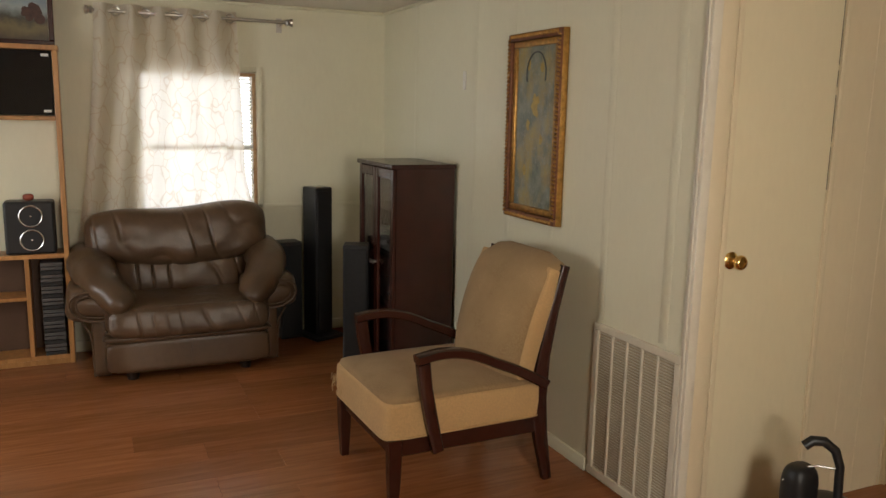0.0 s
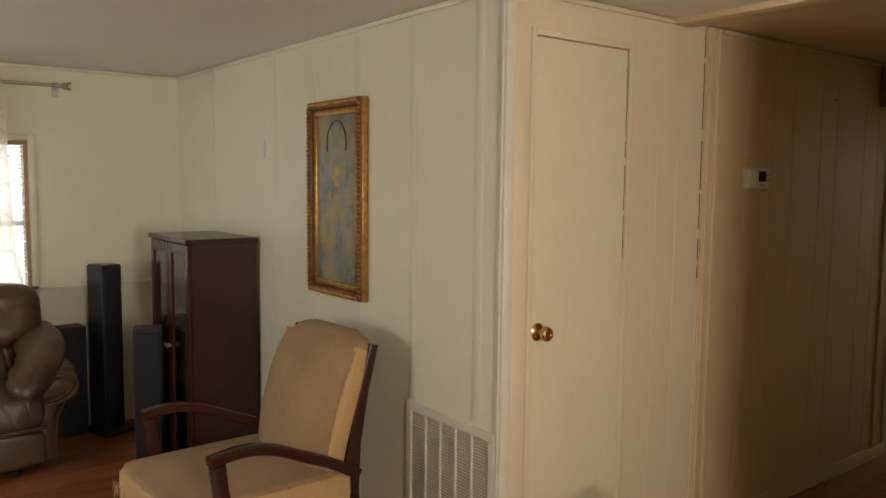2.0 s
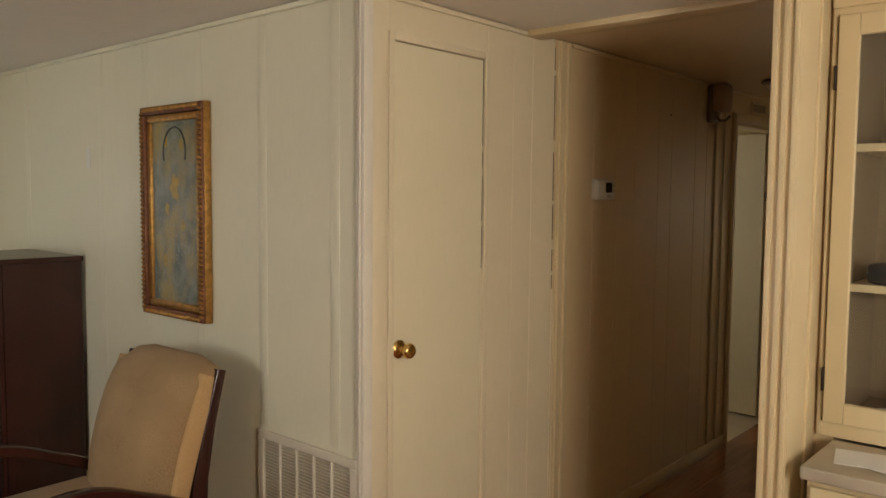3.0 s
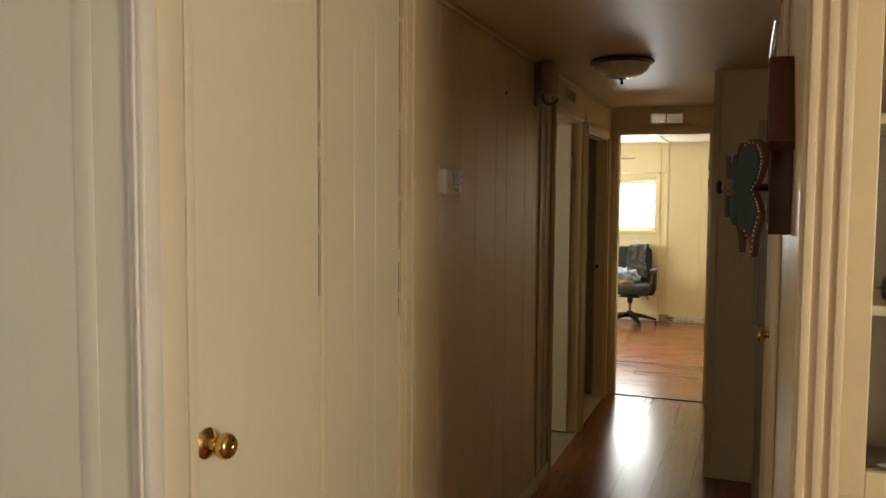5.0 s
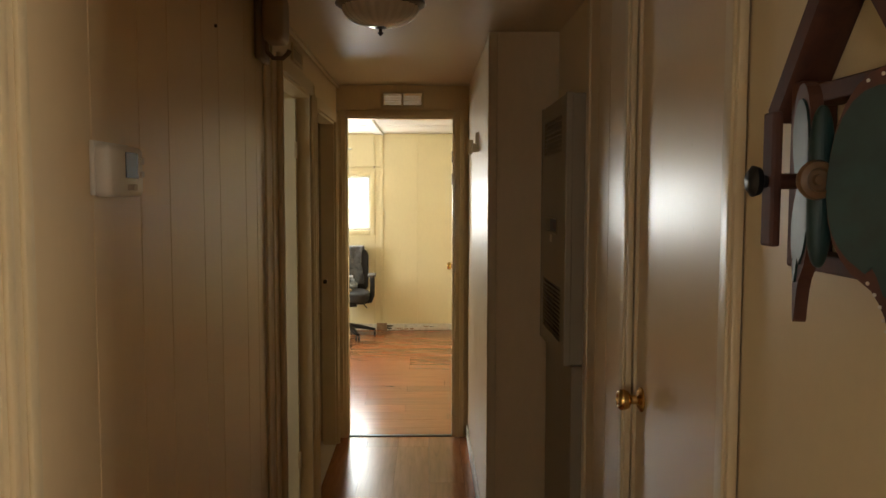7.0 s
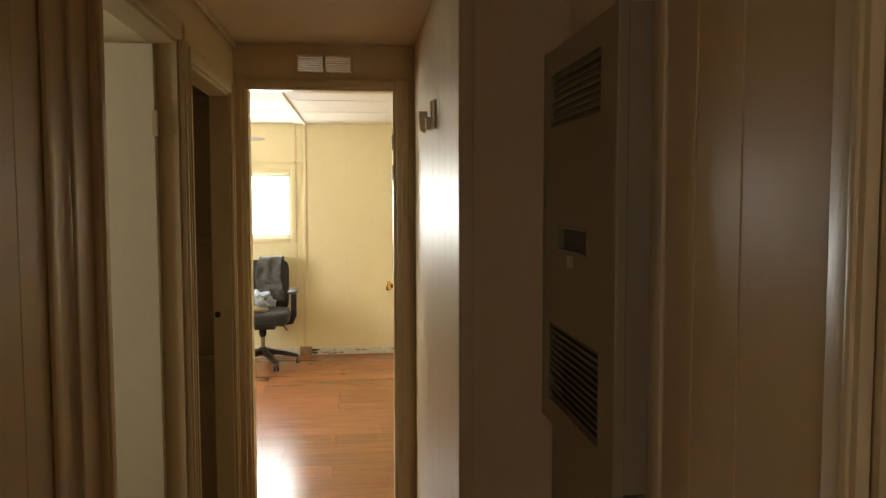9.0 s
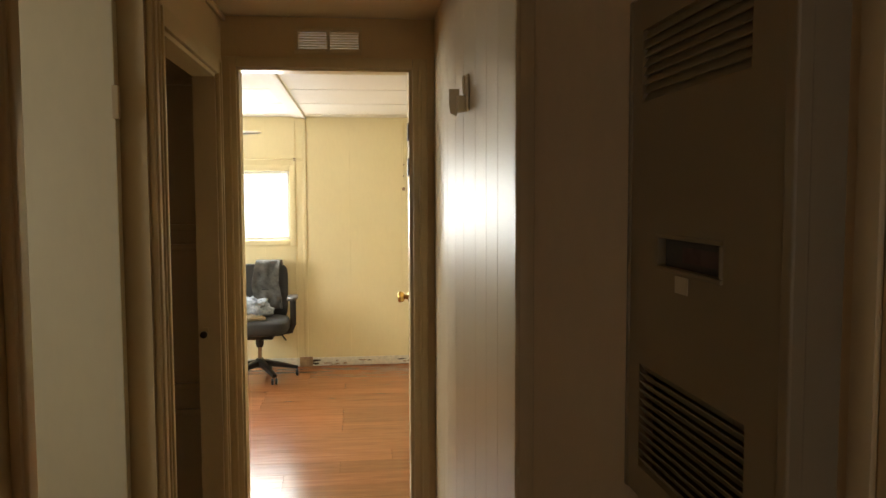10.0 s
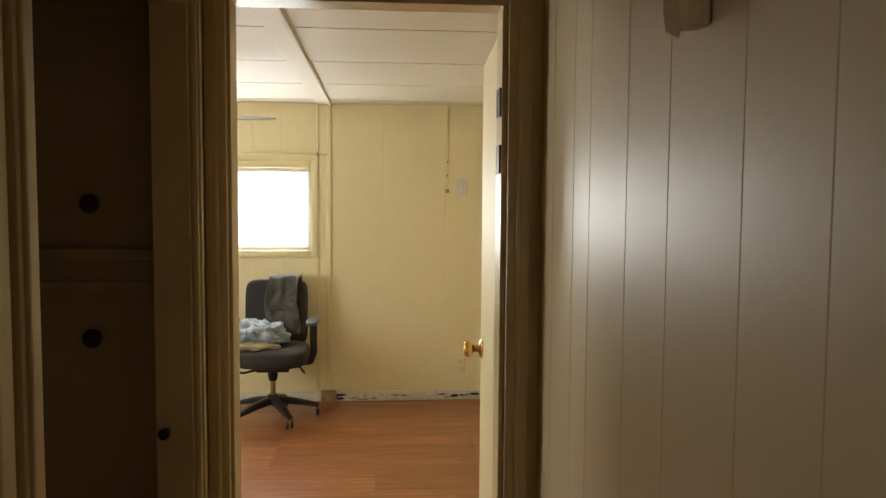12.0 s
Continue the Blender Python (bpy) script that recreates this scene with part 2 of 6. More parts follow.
BRASS = plain("brass", (0.75, 0.5, 0.18), 0.2, 1.0, 0.2)
STEEL = plain("brushed_steel", (0.55, 0.52, 0.48), 0.3, 1.0, 0.15)
BLACKPL = plain("black_plastic", (0.012, 0.012, 0.013), 0.4)
DARKMETAL = plain("dark_bronze", (0.05, 0.035, 0.025), 0.4, 0.7, 0.3)
WHITEPL = plain("white_plastic", (0.72, 0.70, 0.64), 0.35, 0.0, 0.06)
WORN = plain("worn_white_paint", (0.72, 0.69, 0.6), 0.5, 0.0, 0.25, 30, 0.2)
BAREWOOD = plain("bare_board", (0.35, 0.22, 0.12), 0.7, 0.0, 0.4, 20)
SOOT = plain("dirt", (0.06, 0.04, 0.025), 0.9, 0.0, 0.4, 30)

# ---- trim ----


def trim(name, label, *rows, bevel=0.004, material=TRIM, category="trim"):
    bm = bmesh.new()
    for r in rows:
        box(bm, *r, bevel=bevel)
    return tagged(smooth(part(name, bm, material)), label, category, kind="structure")


def casing_y(name, x, side, y0, y1, top, w=0.06, d=0.016, material=TRIM, label="tan painted door casing"):
    """Casing round an opening in a wall that runs along y; side: the way it stands out."""
    bm = bmesh.new()
    a, b = x, x + side * d
    for u0, u1 in ((y0 - w, y0), (y1, y1 + w)):
        box(bm, a, b, u0, u1, 0, top + w, bevel=0.004)
        box(bm, b - side * 0.002, b + side * 0.006, u0 + 0.010, u0 + 0.022, 0, top + w - 0.012, bevel=0.003)
    box(bm, a, b - side * 0.001, y0, y1, top, top + w, bevel=0.003)
    # jamb lining
    e = -side * T
    for u0, u1 in ((y0, y0 + 0.012), (y1 - 0.012, y1)):
        box(bm, a - side * 0.001, a + e, u0, u1, 0, top)
    box(bm, a - side * 0.001, a + e, y0 + 0.012, y1 - 0.012, top - 0.012, top)
    return tagged(smooth(part(name, bm, material)), label, "door frame", kind="structure")


casing_y("trim_bath_door", 0.0, 1, 3.125, 3.90, 2.012)
casing_y("trim_linen_door", 0.0, 1, 4.035, 4.86, 1.97, w=0.055)
casing_y("trim_side_door", W - 0.0045, -1, 1.475, 2.115, 2.05, w=0.065, d=0.018)

bm = bmesh.new()
for x0, x1 in ((0.004, 0.056), (0.732, 0.79)):
    box(bm, x0, x1, FAR - 0.016, FAR, 0, 2.055, bevel=0.004)
    box(bm, (x0 + x1) / 2 - 0.006, (x0 + x1) / 2 + 0.006, FAR - 0.022, FAR - 0.014, 0, 2.03, bevel=0.003)
box(bm, 0.056, 0.732, FAR - 0.015, FAR, 2.016, 2.055, bevel=0.004)
for x0, x1 in ((0.056, 0.064), (0.718, 0.732)):
    box(bm, x0, x1, FAR - 0.001, FAR + T + 0.004, 0, 2.016)
box(bm, 0.064, 0.718, FAR - 0.001, FAR + T + 0.004, 2.006, 2.016)
tagged(smooth(part("trim_bedroom_door", bm, TRIM)), "tan painted casing of the bedroom doorway", "door frame", kind="structure")
trim("trim_threshold", "dark floor strip in the bedroom doorway", (0.064, 0.718, FAR + 0.0, FAR + 0.035, -0.002, 0.006), material=DARKMETAL, bevel=0.002)

# corner post between painting wall and closet, with beads
trim("trim_corner", "chipped cream wooden corner bead strip", (-0.030, 0.010, -0.010, 0.000, 0.0, H - 0.004), (-0.004, 0.012, -0.012, 0.028, 0.0, H - 0.004), (-0.012, -0.004, -0.016, -0.008, 0.0, H - 0.004), bevel=0.003, material=painted("corner_paint", (0.74, 0.69, 0.58), 0.35, 0.3, scale=6))
trim("trim_closet_left", "pinkish beige flat trim beside the closet door", (0.0, 0.008, 0.030, 0.100, 0, H - 0.03), material=CLOSET, bevel=0.002)
bm = bmesh.new()
for r in ((0.0, 0.010, 0.102, 0.128, 0, 2.088), (0.0, 0.010, 0.612, 0.636, 0, 2.088), (0.0, 0.0095, 0.128, 0.612, 2.062, 2.088)):
    box(bm, *r, bevel=0.003)
tagged(smooth(part("trim_closet_door", bm, CLOSET)), "thin beige bead round the closet door", "door frame", kind="structure")
# joint strip between closet wall and hall panelling: beads, and a crack that is filled only low down
trim("trim_hall_start", "cream fluted strip at the hall's start", (0.0, 0.010, 1.104, 1.205, 0, H - 0.004), (0.008, 0.018, 1.116, 1.138, 0, H - 0.004), (0.008, 0.018, 1.165, 1.192, 0, H - 0.004), bevel=0.004)
trim("trim_crack_fill", "cracked paint along the wall joint", (-0.02, 0.004, 1.0925, 1.1035, 0, 1.16), (-0.02, 0.004, 1.0925, 1.1035, 1.22, 1.235), (-0.02, 0.003, 1.0925, 1.1035, 1.33, 1.37), (-0.02, 0.004, 1.0925, 1.1035, 1.52, 1.535), (-0.02, 0.003, 1.0925, 1.1035, 1.74, 1.79), (-0.02, 0.004, 1.0925, 1.1035, 2.06, 2.08), bevel=0.0, material=CLOSET)
# The shade deep in both gaps, put in as near-black strips.
GAPSHADE = plain("gap_shade", (0.02, 0.014, 0.01), 0.9)
trim("trim_crack_dark", "near-black strip for the shade in the wall joint's open crack", (-0.03, -0.0015, 1.0925, 1.0995, 1.16, H - 0.03), bevel=0.0, material=GAPSHADE)
trim("trim_door_gap", "near-black strip for the shade in the closet door's gap", (-0.028, -0.0015, 0.6062, 0.6118, 0.9, 2.06), bevel=0.0, material=GAPSHADE)
trim("trim_door_gap_fill", "old paint in the gap beside the closet door", (-0.02, 0.004, 0.6060, 0.6119, 0.01, 1.28), (-0.02, 0.004, 0.6060, 0.6119, 1.44, 1.46), (-0.02, 0.003, 0.6060, 0.6119, 1.63, 1.66), (-0.02, 0.004, 0.6060, 0.6119, 1.72, 1.74), bevel=0.0, material=CLOSET)
# right end of the opening: a fluted post that wraps the wall's end
bm = bmesh.new()
box(bm, 1.102, 1.176, 0.455, 0.470, 0, H - 0.004, bevel=0.004)
for u in (1.110, 1.138, 1.166):
    box(bm, u - 0.008, u + 0.008, 0.446, 0.457, 0, H - 0.004, bevel=0.003)
box(bm, 1.102, 1.1395, 0.470, 0.520, 0, H - 0.004, bevel=0.004)
box(bm, 1.095, 1.104, 0.480, 0.505, 0, H - 0.004, bevel=0.003)
box(bm, 1.1685, 1.176, 0.470, 0.700, 0, H - 0.004, bevel=0.002)
box(bm, 1.174, 1.184, 0.600, 0.615, 0, H - 0.004, bevel=0.003)
tagged(smooth(part("trim_opening_post", bm, TRIM)), "fluted cream post at the hall opening", "trim", kind="structure")
trim("trim_ceiling_batten", "cream ceiling batten across the hall opening", (0.0, W, 0.875, 0.985, H - 0.022, H + 0.004), bevel=0.005)


def cove(name, x0, x1, y0, y1, material, label):
    bm = boxes((x0, x1, y0, y1, H - 0.022, H - 0.002), bevel=0.006)
    return tagged(smooth(part(name, bm, material)), label, "trim", kind="structure")


cove("trim_cove_painting", -3.18, 0.0, -0.018, 0.0, LIVING, "thin cream ceiling trim")
cove("trim_cove_window", -3.2, -3.182, -3.9, -0.02, LIVING, "thin cream ceiling trim")
cove("trim_cove_closet", 0.0, 0.016, 0.03, 0.875, CLOSET, "thin beige ceiling trim")
cove("trim_cove_hall", 0.004, 0.020, 1.21, FAR, TRIM, "thin tan ceiling trim")
trim("baseboard_window", "cream baseboard", (-3.2, -3.188, -3.9, 0.0, 0, 0.07), material=LIVING)
trim("baseboard_painting", "cream baseboard", (-3.188, -0.58, -0.012, 0.0, 0, 0.06), material=LIVING)
trim("baseboard_hall", "tan baseboard", (0.0, 0.013, 1.205, 3.08, 0, 0.075))
trim("baseboard_gloss", "scuffed pale baseboard", (N - 0.012, N, 3.37, FAR, 0, 0.08), material=WORN)
trim("baseboard_jut", "tan baseboard", (N, 1.05, 3.352, 3.364, 0, 0.07))
trim("trim_chair_rail", "thin cream chair rail", (-3.2, -3.186, -0.89, -0.02, 0.885, 0.91), (-3.2, -3.186, -3.9, -1.66, 0.885, 0.91), material=LIVING)
trim("trim_jut_corner", "tan corner bead", (N - 0.006, N + 0.03, 3.356, 3.366, 0, H - 0.004), (N - 0.008, N + 0.002, 3.354, 3.368, 0, H - 0.004), bevel=0.003)
trim("trim_hall_batten", "tan joint strip", (0.004, 0.014, 2.80, 2.835, 0.075, H - 0.025), (0.004, 0.012, 2.93, 2.95, 0.075, H - 0.025), bevel=0.003)
trim("trim_furnace_side", "tan strip beside the furnace", (W - 0.010, W, 2.70, 2.745, 0, H - 0.004), bevel=0.003)
for k, xb in enumerate((-0.534, -0.14, -0.95, -1.36, -1.77, -2.6)):
    trim("trim_wall_batten", "thin cream wall batten", (xb - 0.024, xb + 0.024, -0.0012, 0.0, 0.70 if k < 2 else 0.06, H - 0.022), material=LIVING, bevel=0.0005)
trim("trim_bedroom_batten", "pale yellow wall batten", (0.032, 0.068, END - 0.012, END, 0.09, H - 0.004), (-0.040, -0.023, END - 0.008, END, 0.09, H - 0.004), material=BEDROOM, bevel=0.003)
# bedroom baseboard: worn, with bare and dirty patches
bb = trim("baseboard_bedroom", "damaged pale baseboard with bare dirty patches", (-2.3, 1.45, END - 0.010, END, 0, 0.075), material=WORN)
rng = random.Random(4)
for k in range(16):
    x0 = rng.uniform(0.05, 1.2)
    z0 = rng.uniform(0.012, 0.05)
    w = rng.uniform(0.02, 0.10)
    c = bmesh.new()
    bmesh.ops.create_circle(c, cap_ends=True, segments=9, radius=1, matrix=pose(x0, END - 0.0112 - 0.0002 * k, z0, 90) @ Matrix.Diagonal((w / 2, rng.uniform(0.004, 0.013), 1, 1)))
    for v in c.verts:
        v.co.x += rng.uniform(-0.006, 0.006)
        v.co.z += rng.uniform(-0.003, 0.003)
    part("dirt_patch", c, SOOT if k % 2 else BAREWOOD, bb, "flaked bare patch")
part("bare_block", boxes((-0.01, 0.105, END - 0.03, END - 0.011, 0.0, 0.085), bevel=0.003), BAREWOOD, bb, "bare wooden block")


# ---- panelling: grooved boards on the walls ----
def panels(owner, axis, at, side, cuts, z0, z1, material, gap=0.0018, thick=0.0025):
    for u0, u1 in zip(cuts, cuts[1:]):
        bm = bmesh.new()
        if axis == "y":
            box(bm, at - side * 0.0005, at + side * thick, u0 + gap / 2, u1 - gap / 2, z0, z1)
            front = [e for e in bm.edges if all(abs(v.co.x - (at + side * thick)) < 1e-5 for v in e.verts) and abs(e.verts[0].co.z - e.verts[1].co.z) > 0.1]
        else:
            box(bm, u0 + gap / 2, u1 - gap / 2, at - side * 0.0005, at + side * thick, z0, z1)
            front = [e for e in bm.edges if all(abs(v.co.y - (at + side * thick)) < 1e-5 for v in e.verts) and abs(e.verts[0].co.z - e.verts[1].co.z) > 0.1]
        bmesh.ops.bevel(bm, geom=front, offset=min(0.003, thick * 0.6), segments=1, affect="EDGES")
        part("panel", bm, material, owner)


O = bpy.data.objects
panels(O["wall_hall_west"], "y", 0.0, 1, [1.206, 1.42, 1.64, 1.816, 2.075, 2.232, 2.534, 2.69, 2.80], 0.075, H - 0.02, HALL)
panels(O["wall_gloss"], "y", N, -1, [3.369, 3.58, 3.735, 3.91, 4.135, 4.32, 4.545, 4.67, 4.86, FAR - 0.002], 0.08, H - 0.003, GLOSS, gap=0.0012, thick=0.002)
panels(O["wall_hall_east"], "y", W, -1, [2.182, 2.42, 2.575, 2.698], 0.0, H - 0.003, DOORGLOSS, gap=0.0012, thick=0.004)
panels(O["wall_hall_east"], "y", W, -1, [0.522, 0.94, 1.408], 0.0, H - 0.003, GLOSS, gap=0.0012, thick=0.004)
panels(O["wall_bedroom_end"], "x", END, -1, [0.070, 0.45, 0.91, 1.15, 1.445], 0.076, H - 0.003, BEDROOM, gap=0.001, thick=0.002)
panels(O["wall_bedroom_end"], "x", END, -1, [-1.14, -0.85, -0.5, -0.29, -0.040], 0.076, 1.06, BEDROOM, gap=0.001, thick=0.002)
panels(O["wall_bedroom_end"], "x", END, -1, [-1.14, -0.85, -0.5, -0.29, -0.040], 1.80, H - 0.003, BEDROOM, gap=0.001, thick=0.002)
panels(O["wall_closet"], "y", 0.0, 1, [0.637, 0.80, 0.93, 1.091], 0.0, H - 0.022, CLOSET, gap=0.001, thick=0.0015)

# ---- floor boards ----
board_meshes = {}


def board(x, y, length, turn):
    key = round(length, 3)
    if key not in board_meshes:
        bm = boxes((-length / 2 + 0.0003, length / 2 - 0.0003, -0.0947, 0.0947, -0.012, 0.0))
        top = [e for e in bm.edges if all(v.co.z > -0.001 for v in e.verts)]
        bmesh.ops.bevel(bm, geom=top, offset=0.0006, segments=1, affect="EDGES")
        me = bpy.data.meshes.new("floor_board")
        bm.to_mesh(me)
        bm.free()
        me.materials.append(FLOOR)
        board_meshes[key] = me
    ob = new("floor_board", board_meshes[key])
    ob.matrix_basis = pose(x, y, 0, 0, 0, turn)
    ob.parent = floor


def lay(x0, x1, y0, y1, along, seed):
    r = random.Random(seed)
    u0, u1, v0, v1 = (y0, y1, x0, x1) if along == "y" else (x0, x1, y0, y1)
    v = v0 + 0.095
    while v < v1 + 0.09:
        u = u0 - r.choice((0.0, 0.3, 0.6, 0.9))
        while u < u1:
            a, b = max(u, u0), min(u + 1.2, u1)
            if b - a > 0.05:
                if along == "y":
                    board(v, (a + b) / 2, b - a, 90)
                else:
                    board((a + b) / 2, v, b - a, 0)
            u += 1.2
        v += 0.19


# ---- doors ----
def knob(owner, at, axis, material=BRASS, name="knob", r=0.027, reach=0.062, label="round brass knob"):
    bm = lathe(bmesh.new(), [(0.0, 0.0), (0.031, 0.0), (0.032, 0.004), (0.024, 0.010), (0.012, 0.014), (0.011, 0.028), (r * 0.8, 0.034), (r, 0.046), (r * 0.97, 0.055), (r * 0.75, reach), (r * 0.55, reach), (r * 0.5, reach - 0.004), (0.0, reach - 0.003)], at, axis, 28)
    return smooth(part(name, bm, material, owner, label), 50)


d = tagged(part("door_1", boxes((-0.030, 0.002, 0.1315, 0.6055, 0.008, 2.0585), bevel=0.002), CLOSETDOOR), "narrow closed pale yellow closet door", "door", kind="structure")
knob(d, (0.002, 0.158, 1.035), "X")
d = tagged(part("door_2", boxes((W + 0.004, W + 0.038, 1.489, 2.101, 0.008, 2.036), bevel=0.002), DOORGLOSS), "closed glossy tan hall door", "door", kind="structure")
knob(d, (W + 0.004, 2.048, 1.024), "-X")
# bathroom door stands open into its room, square to the hall
d = tagged(part("door_3", boxes((-0.80, -0.062, 3.848, 3.882, 0.012, 1.992), bevel=0.002), painted("bath_door_paint", (0.78, 0.71, 0.50), 0.4, 0.12)), "cream bathroom door standing open", "door", kind="structure")
knob(d, (-0.74, 3.848, 1.0), "-Y")
for z in (0.25, 1.75):
    part("hinge", boxes((-0.068, -0.052, 3.842, 3.860, z - 0.04, z + 0.04), bevel=0.003), TRIM, d)
# bedroom door stands open against the room's side
lf = thing("door_4", "pale yellow bedroom door standing open", "door", (0.735, FAR + T + 0.012, 0), -3)
lf["kind"] = "structure"
part("leaf", boxes((0.0, 0.034, 0.004, 0.645, 0.012, 1.98), bevel=0.002), BEDROOM, lf)
knob(lf, (0.0, 0.575, 1.03), "-X")
knob(lf, (0.034, 0.575, 1.03), "X")
for z in (1.635, 1.775):
    part("hinge_plate", boxes((0.7135, 0.7185, FAR + 0.008, FAR + 0.062, z - 0.035, z + 0.035), bevel=0.001), DARKMETAL, O["trim_bedroom_door"], "dark hinge plate")

# linen closet: dark end wall with two cleat pairs and round pegs
LINEN = painted("linen_closet_paint", (0.43, 0.325, 0.21), 0.5, 0.3)
wl = wall("wall_linen_end", "x", 4.93, 4.96, -1.6, -T, 0, H, LINEN, label="brown painted closet end wall")
for z in (1.947, 1.405, 1.331, 0.80, 0.70):
    part("cleat", boxes((-0.60, -0.082, 4.908, 4.93, z - 0.012, z + 0.012), bevel=0.003), LINEN, wl)
for z in (1.52, 1.214, 0.583):
    smooth(part("peg", lathe(bmesh.new(), [(0.0, 0), (0.010, 0), (0.010, 0.022), (0.021, 0.026), (0.022, 0.036), (0.012, 0.042), (0, 0.042)], (-0.232, 4.93, z), "-Y", 18), DARKMETAL, wl))
wall("wall_linen_back", "y", -0.62, -0.66, 4.034, 4.93, 0, H, LINEN, label="brown painted closet back wall")
tagged(part("door_catch", boxes((-0.072, -0.042, 4.8455, 4.8485, 0.995, 1.035), bevel=0.001), TRIM), "small dark door catch plate on the jamb", "door catch", kind="structure")
smooth(part("pull", lathe(bmesh.new(), [(0, 0), (0.006, 0), (0.006, 0.02), (0.013, 0.024), (0.013, 0.036), (0, 0.040)], (-0.055, 4.846, 1.014), "-Y", 16), DARKMETAL, O["door_catch"]))

# ---- windows ----
BLIND = bpy.data.materials.new("blind_slat")
BLIND.use_nodes = True
bn, bl = BLIND.node_tree.nodes, BLIND.node_tree.links
tr = bn.new("ShaderNodeBsdfTranslucent")
tr.inputs[0].default_value = (0.93, 0.92, 0.90, 1)
mx = bn.new("ShaderNodeMixShader")
mx.inputs[0].default_value = 0.75
bn["Principled BSDF"].inputs["Base Color"].default_value = (0.85, 0.83, 0.78, 1)
bl.new(bn["Principled BSDF"].outputs[0], mx.inputs[1])
bl.new(tr.outputs[0], mx.inputs[2])
bl.new(mx.outputs[0], bn["Material Output"].inputs[0])
GLASS = bpy.data.materials.new("window_glass")
GLASS.use_nodes = True
g = GLASS.node_tree.nodes["Principled BSDF"]
g.inputs["Transmission Weight"].default_value, g.inputs["Roughness"].default_value, g.inputs["IOR"].default_value = 1.0, 0.0, 1.45
GLOW = bpy.data.materials.new("bright_daylight")
GLOW.use_nodes = True
gn = GLOW.node_tree
em = gn.nodes.new("ShaderNodeEmission")
em.inputs[0].default_value, em.inputs[1].default_value = (0.97, 0.99, 1.0, 1), 9.0
gn.links.new(em.outputs[0], gn.nodes["Material Output"].inputs[0])


GLOWW = GLOW.copy()
GLOWW.name = "hazy_daylight"
GLOWW.node_tree.nodes["Emission"].inputs[1].default_value = 1.9


def window(name, label, axis, inner, outer, u0, u1, z0, z1, slats=True, frame_material=TRIM, tilt=35, wide=0.05, rail=True):
    """A framed window in its opening, with a mini blind. axis: the wall's run; inner, outer: its two faces."""
    root = thing(name, label, "window")
    root["kind"] = "structure"
    s = 1 if inner > outer else -1

    def bx(bm, a, b, n0, n1, c, d, bevel=0.0):
        if axis == "y":
            box(bm, n0, n1, a, b, c, d, bevel=bevel)
        else:
            box(bm, a, b, n0, n1, c, d, bevel=bevel)

    bm = bmesh.new()
    w = wide
    for a, b, c, d in ((u0 - w, u0, z0 - w, z1 + w), (u1, u1 + w, z0 - w, z1 + w), (u0, u1, z1, z1 + w), (u0, u1, z0 - w, z0)):
        bx(bm, a, b, inner, inner + s * 0.014, c, d, 0.004)
    smooth(part("window_casing", bm, frame_material, root))
    bm = bmesh.new()
    q = outer + s * 0.012
    for a, b, c, d in ((u0, u0 + 0.03, z0, z1), (u1 - 0.03, u1, z0, z1), (u0 + 0.03, u1 - 0.03, z1 - 0.03, z1), (u0 + 0.03, u1 - 0.03, z0, z0 + 0.03), (u0 + 0.03, u1 - 0.03, (z0 + z1) / 2 - 0.015, (z0 + z1) / 2 + 0.015))[:5 if rail else 4]:
        bx(bm, a, b, q, q + s * 0.025, c, d, 0.003)
    smooth(part("window_frame", bm, WHITEPL, root))
    for c, d in ((z0 + 0.03, (z0 + z1) / 2 - 0.015), ((z0 + z1) / 2 + 0.015, z1 - 0.03)):
        bm = bmesh.new()
        bx(bm, u0 + 0.03, u1 - 0.03, q + s * 0.010, q + s * 0.014, c, d)
        p = part("pane", bm, GLASS, root)
        p.visible_shadow = False
    if slats:
        m = outer + s * 0.052
        bm = bmesh.new()
        bx(bm, u0 + 0.006, u1 - 0.006, m - 0.013, m + 0.013, z1 - 0.03, z1 - 0.004, 0.003)
        part("head_rail", bm, WHITEPL, root)
        count = int((z1 - z0 - 0.05) / 0.024)
        bm = bmesh.new()
        hw = 0.0125
        cs, sn = hw * math.cos(radians(tilt)), hw * math.sin(radians(tilt))
        rows = [(-cs, -sn * s), (0, 0.002), (cs, sn * s)]
        verts = []
        for n0, zz in rows:
            for u in (u0 + 0.008, u1 - 0.008):
                verts.append(bm.verts.new((n0, u, zz) if axis == "y" else (u, n0, zz)))
        for k in range(2):
            bm.faces.new((verts[2 * k], verts[2 * k + 1], verts[2 * k + 3], verts[2 * k + 2]))
        ret = bmesh.ops.extrude_face_region(bm, geom=bm.faces[:])
        for v in ret["geom"]:
            if isinstance(v, bmesh.types.BMVert):
                v.co.z += 0.0008
        me = bpy.data.meshes.new("slat")
        bm.to_mesh(me)
        bm.free()
        me.materials.append(BLIND)
        for k in range(count):
            sl = new("slat", me)
            sl.location = (m, 0, z1 - 0.045 - 0.024 * k) if axis == "y" else (0, m, z1 - 0.045 - 0.024 * k)
            sl.parent = root
    return root


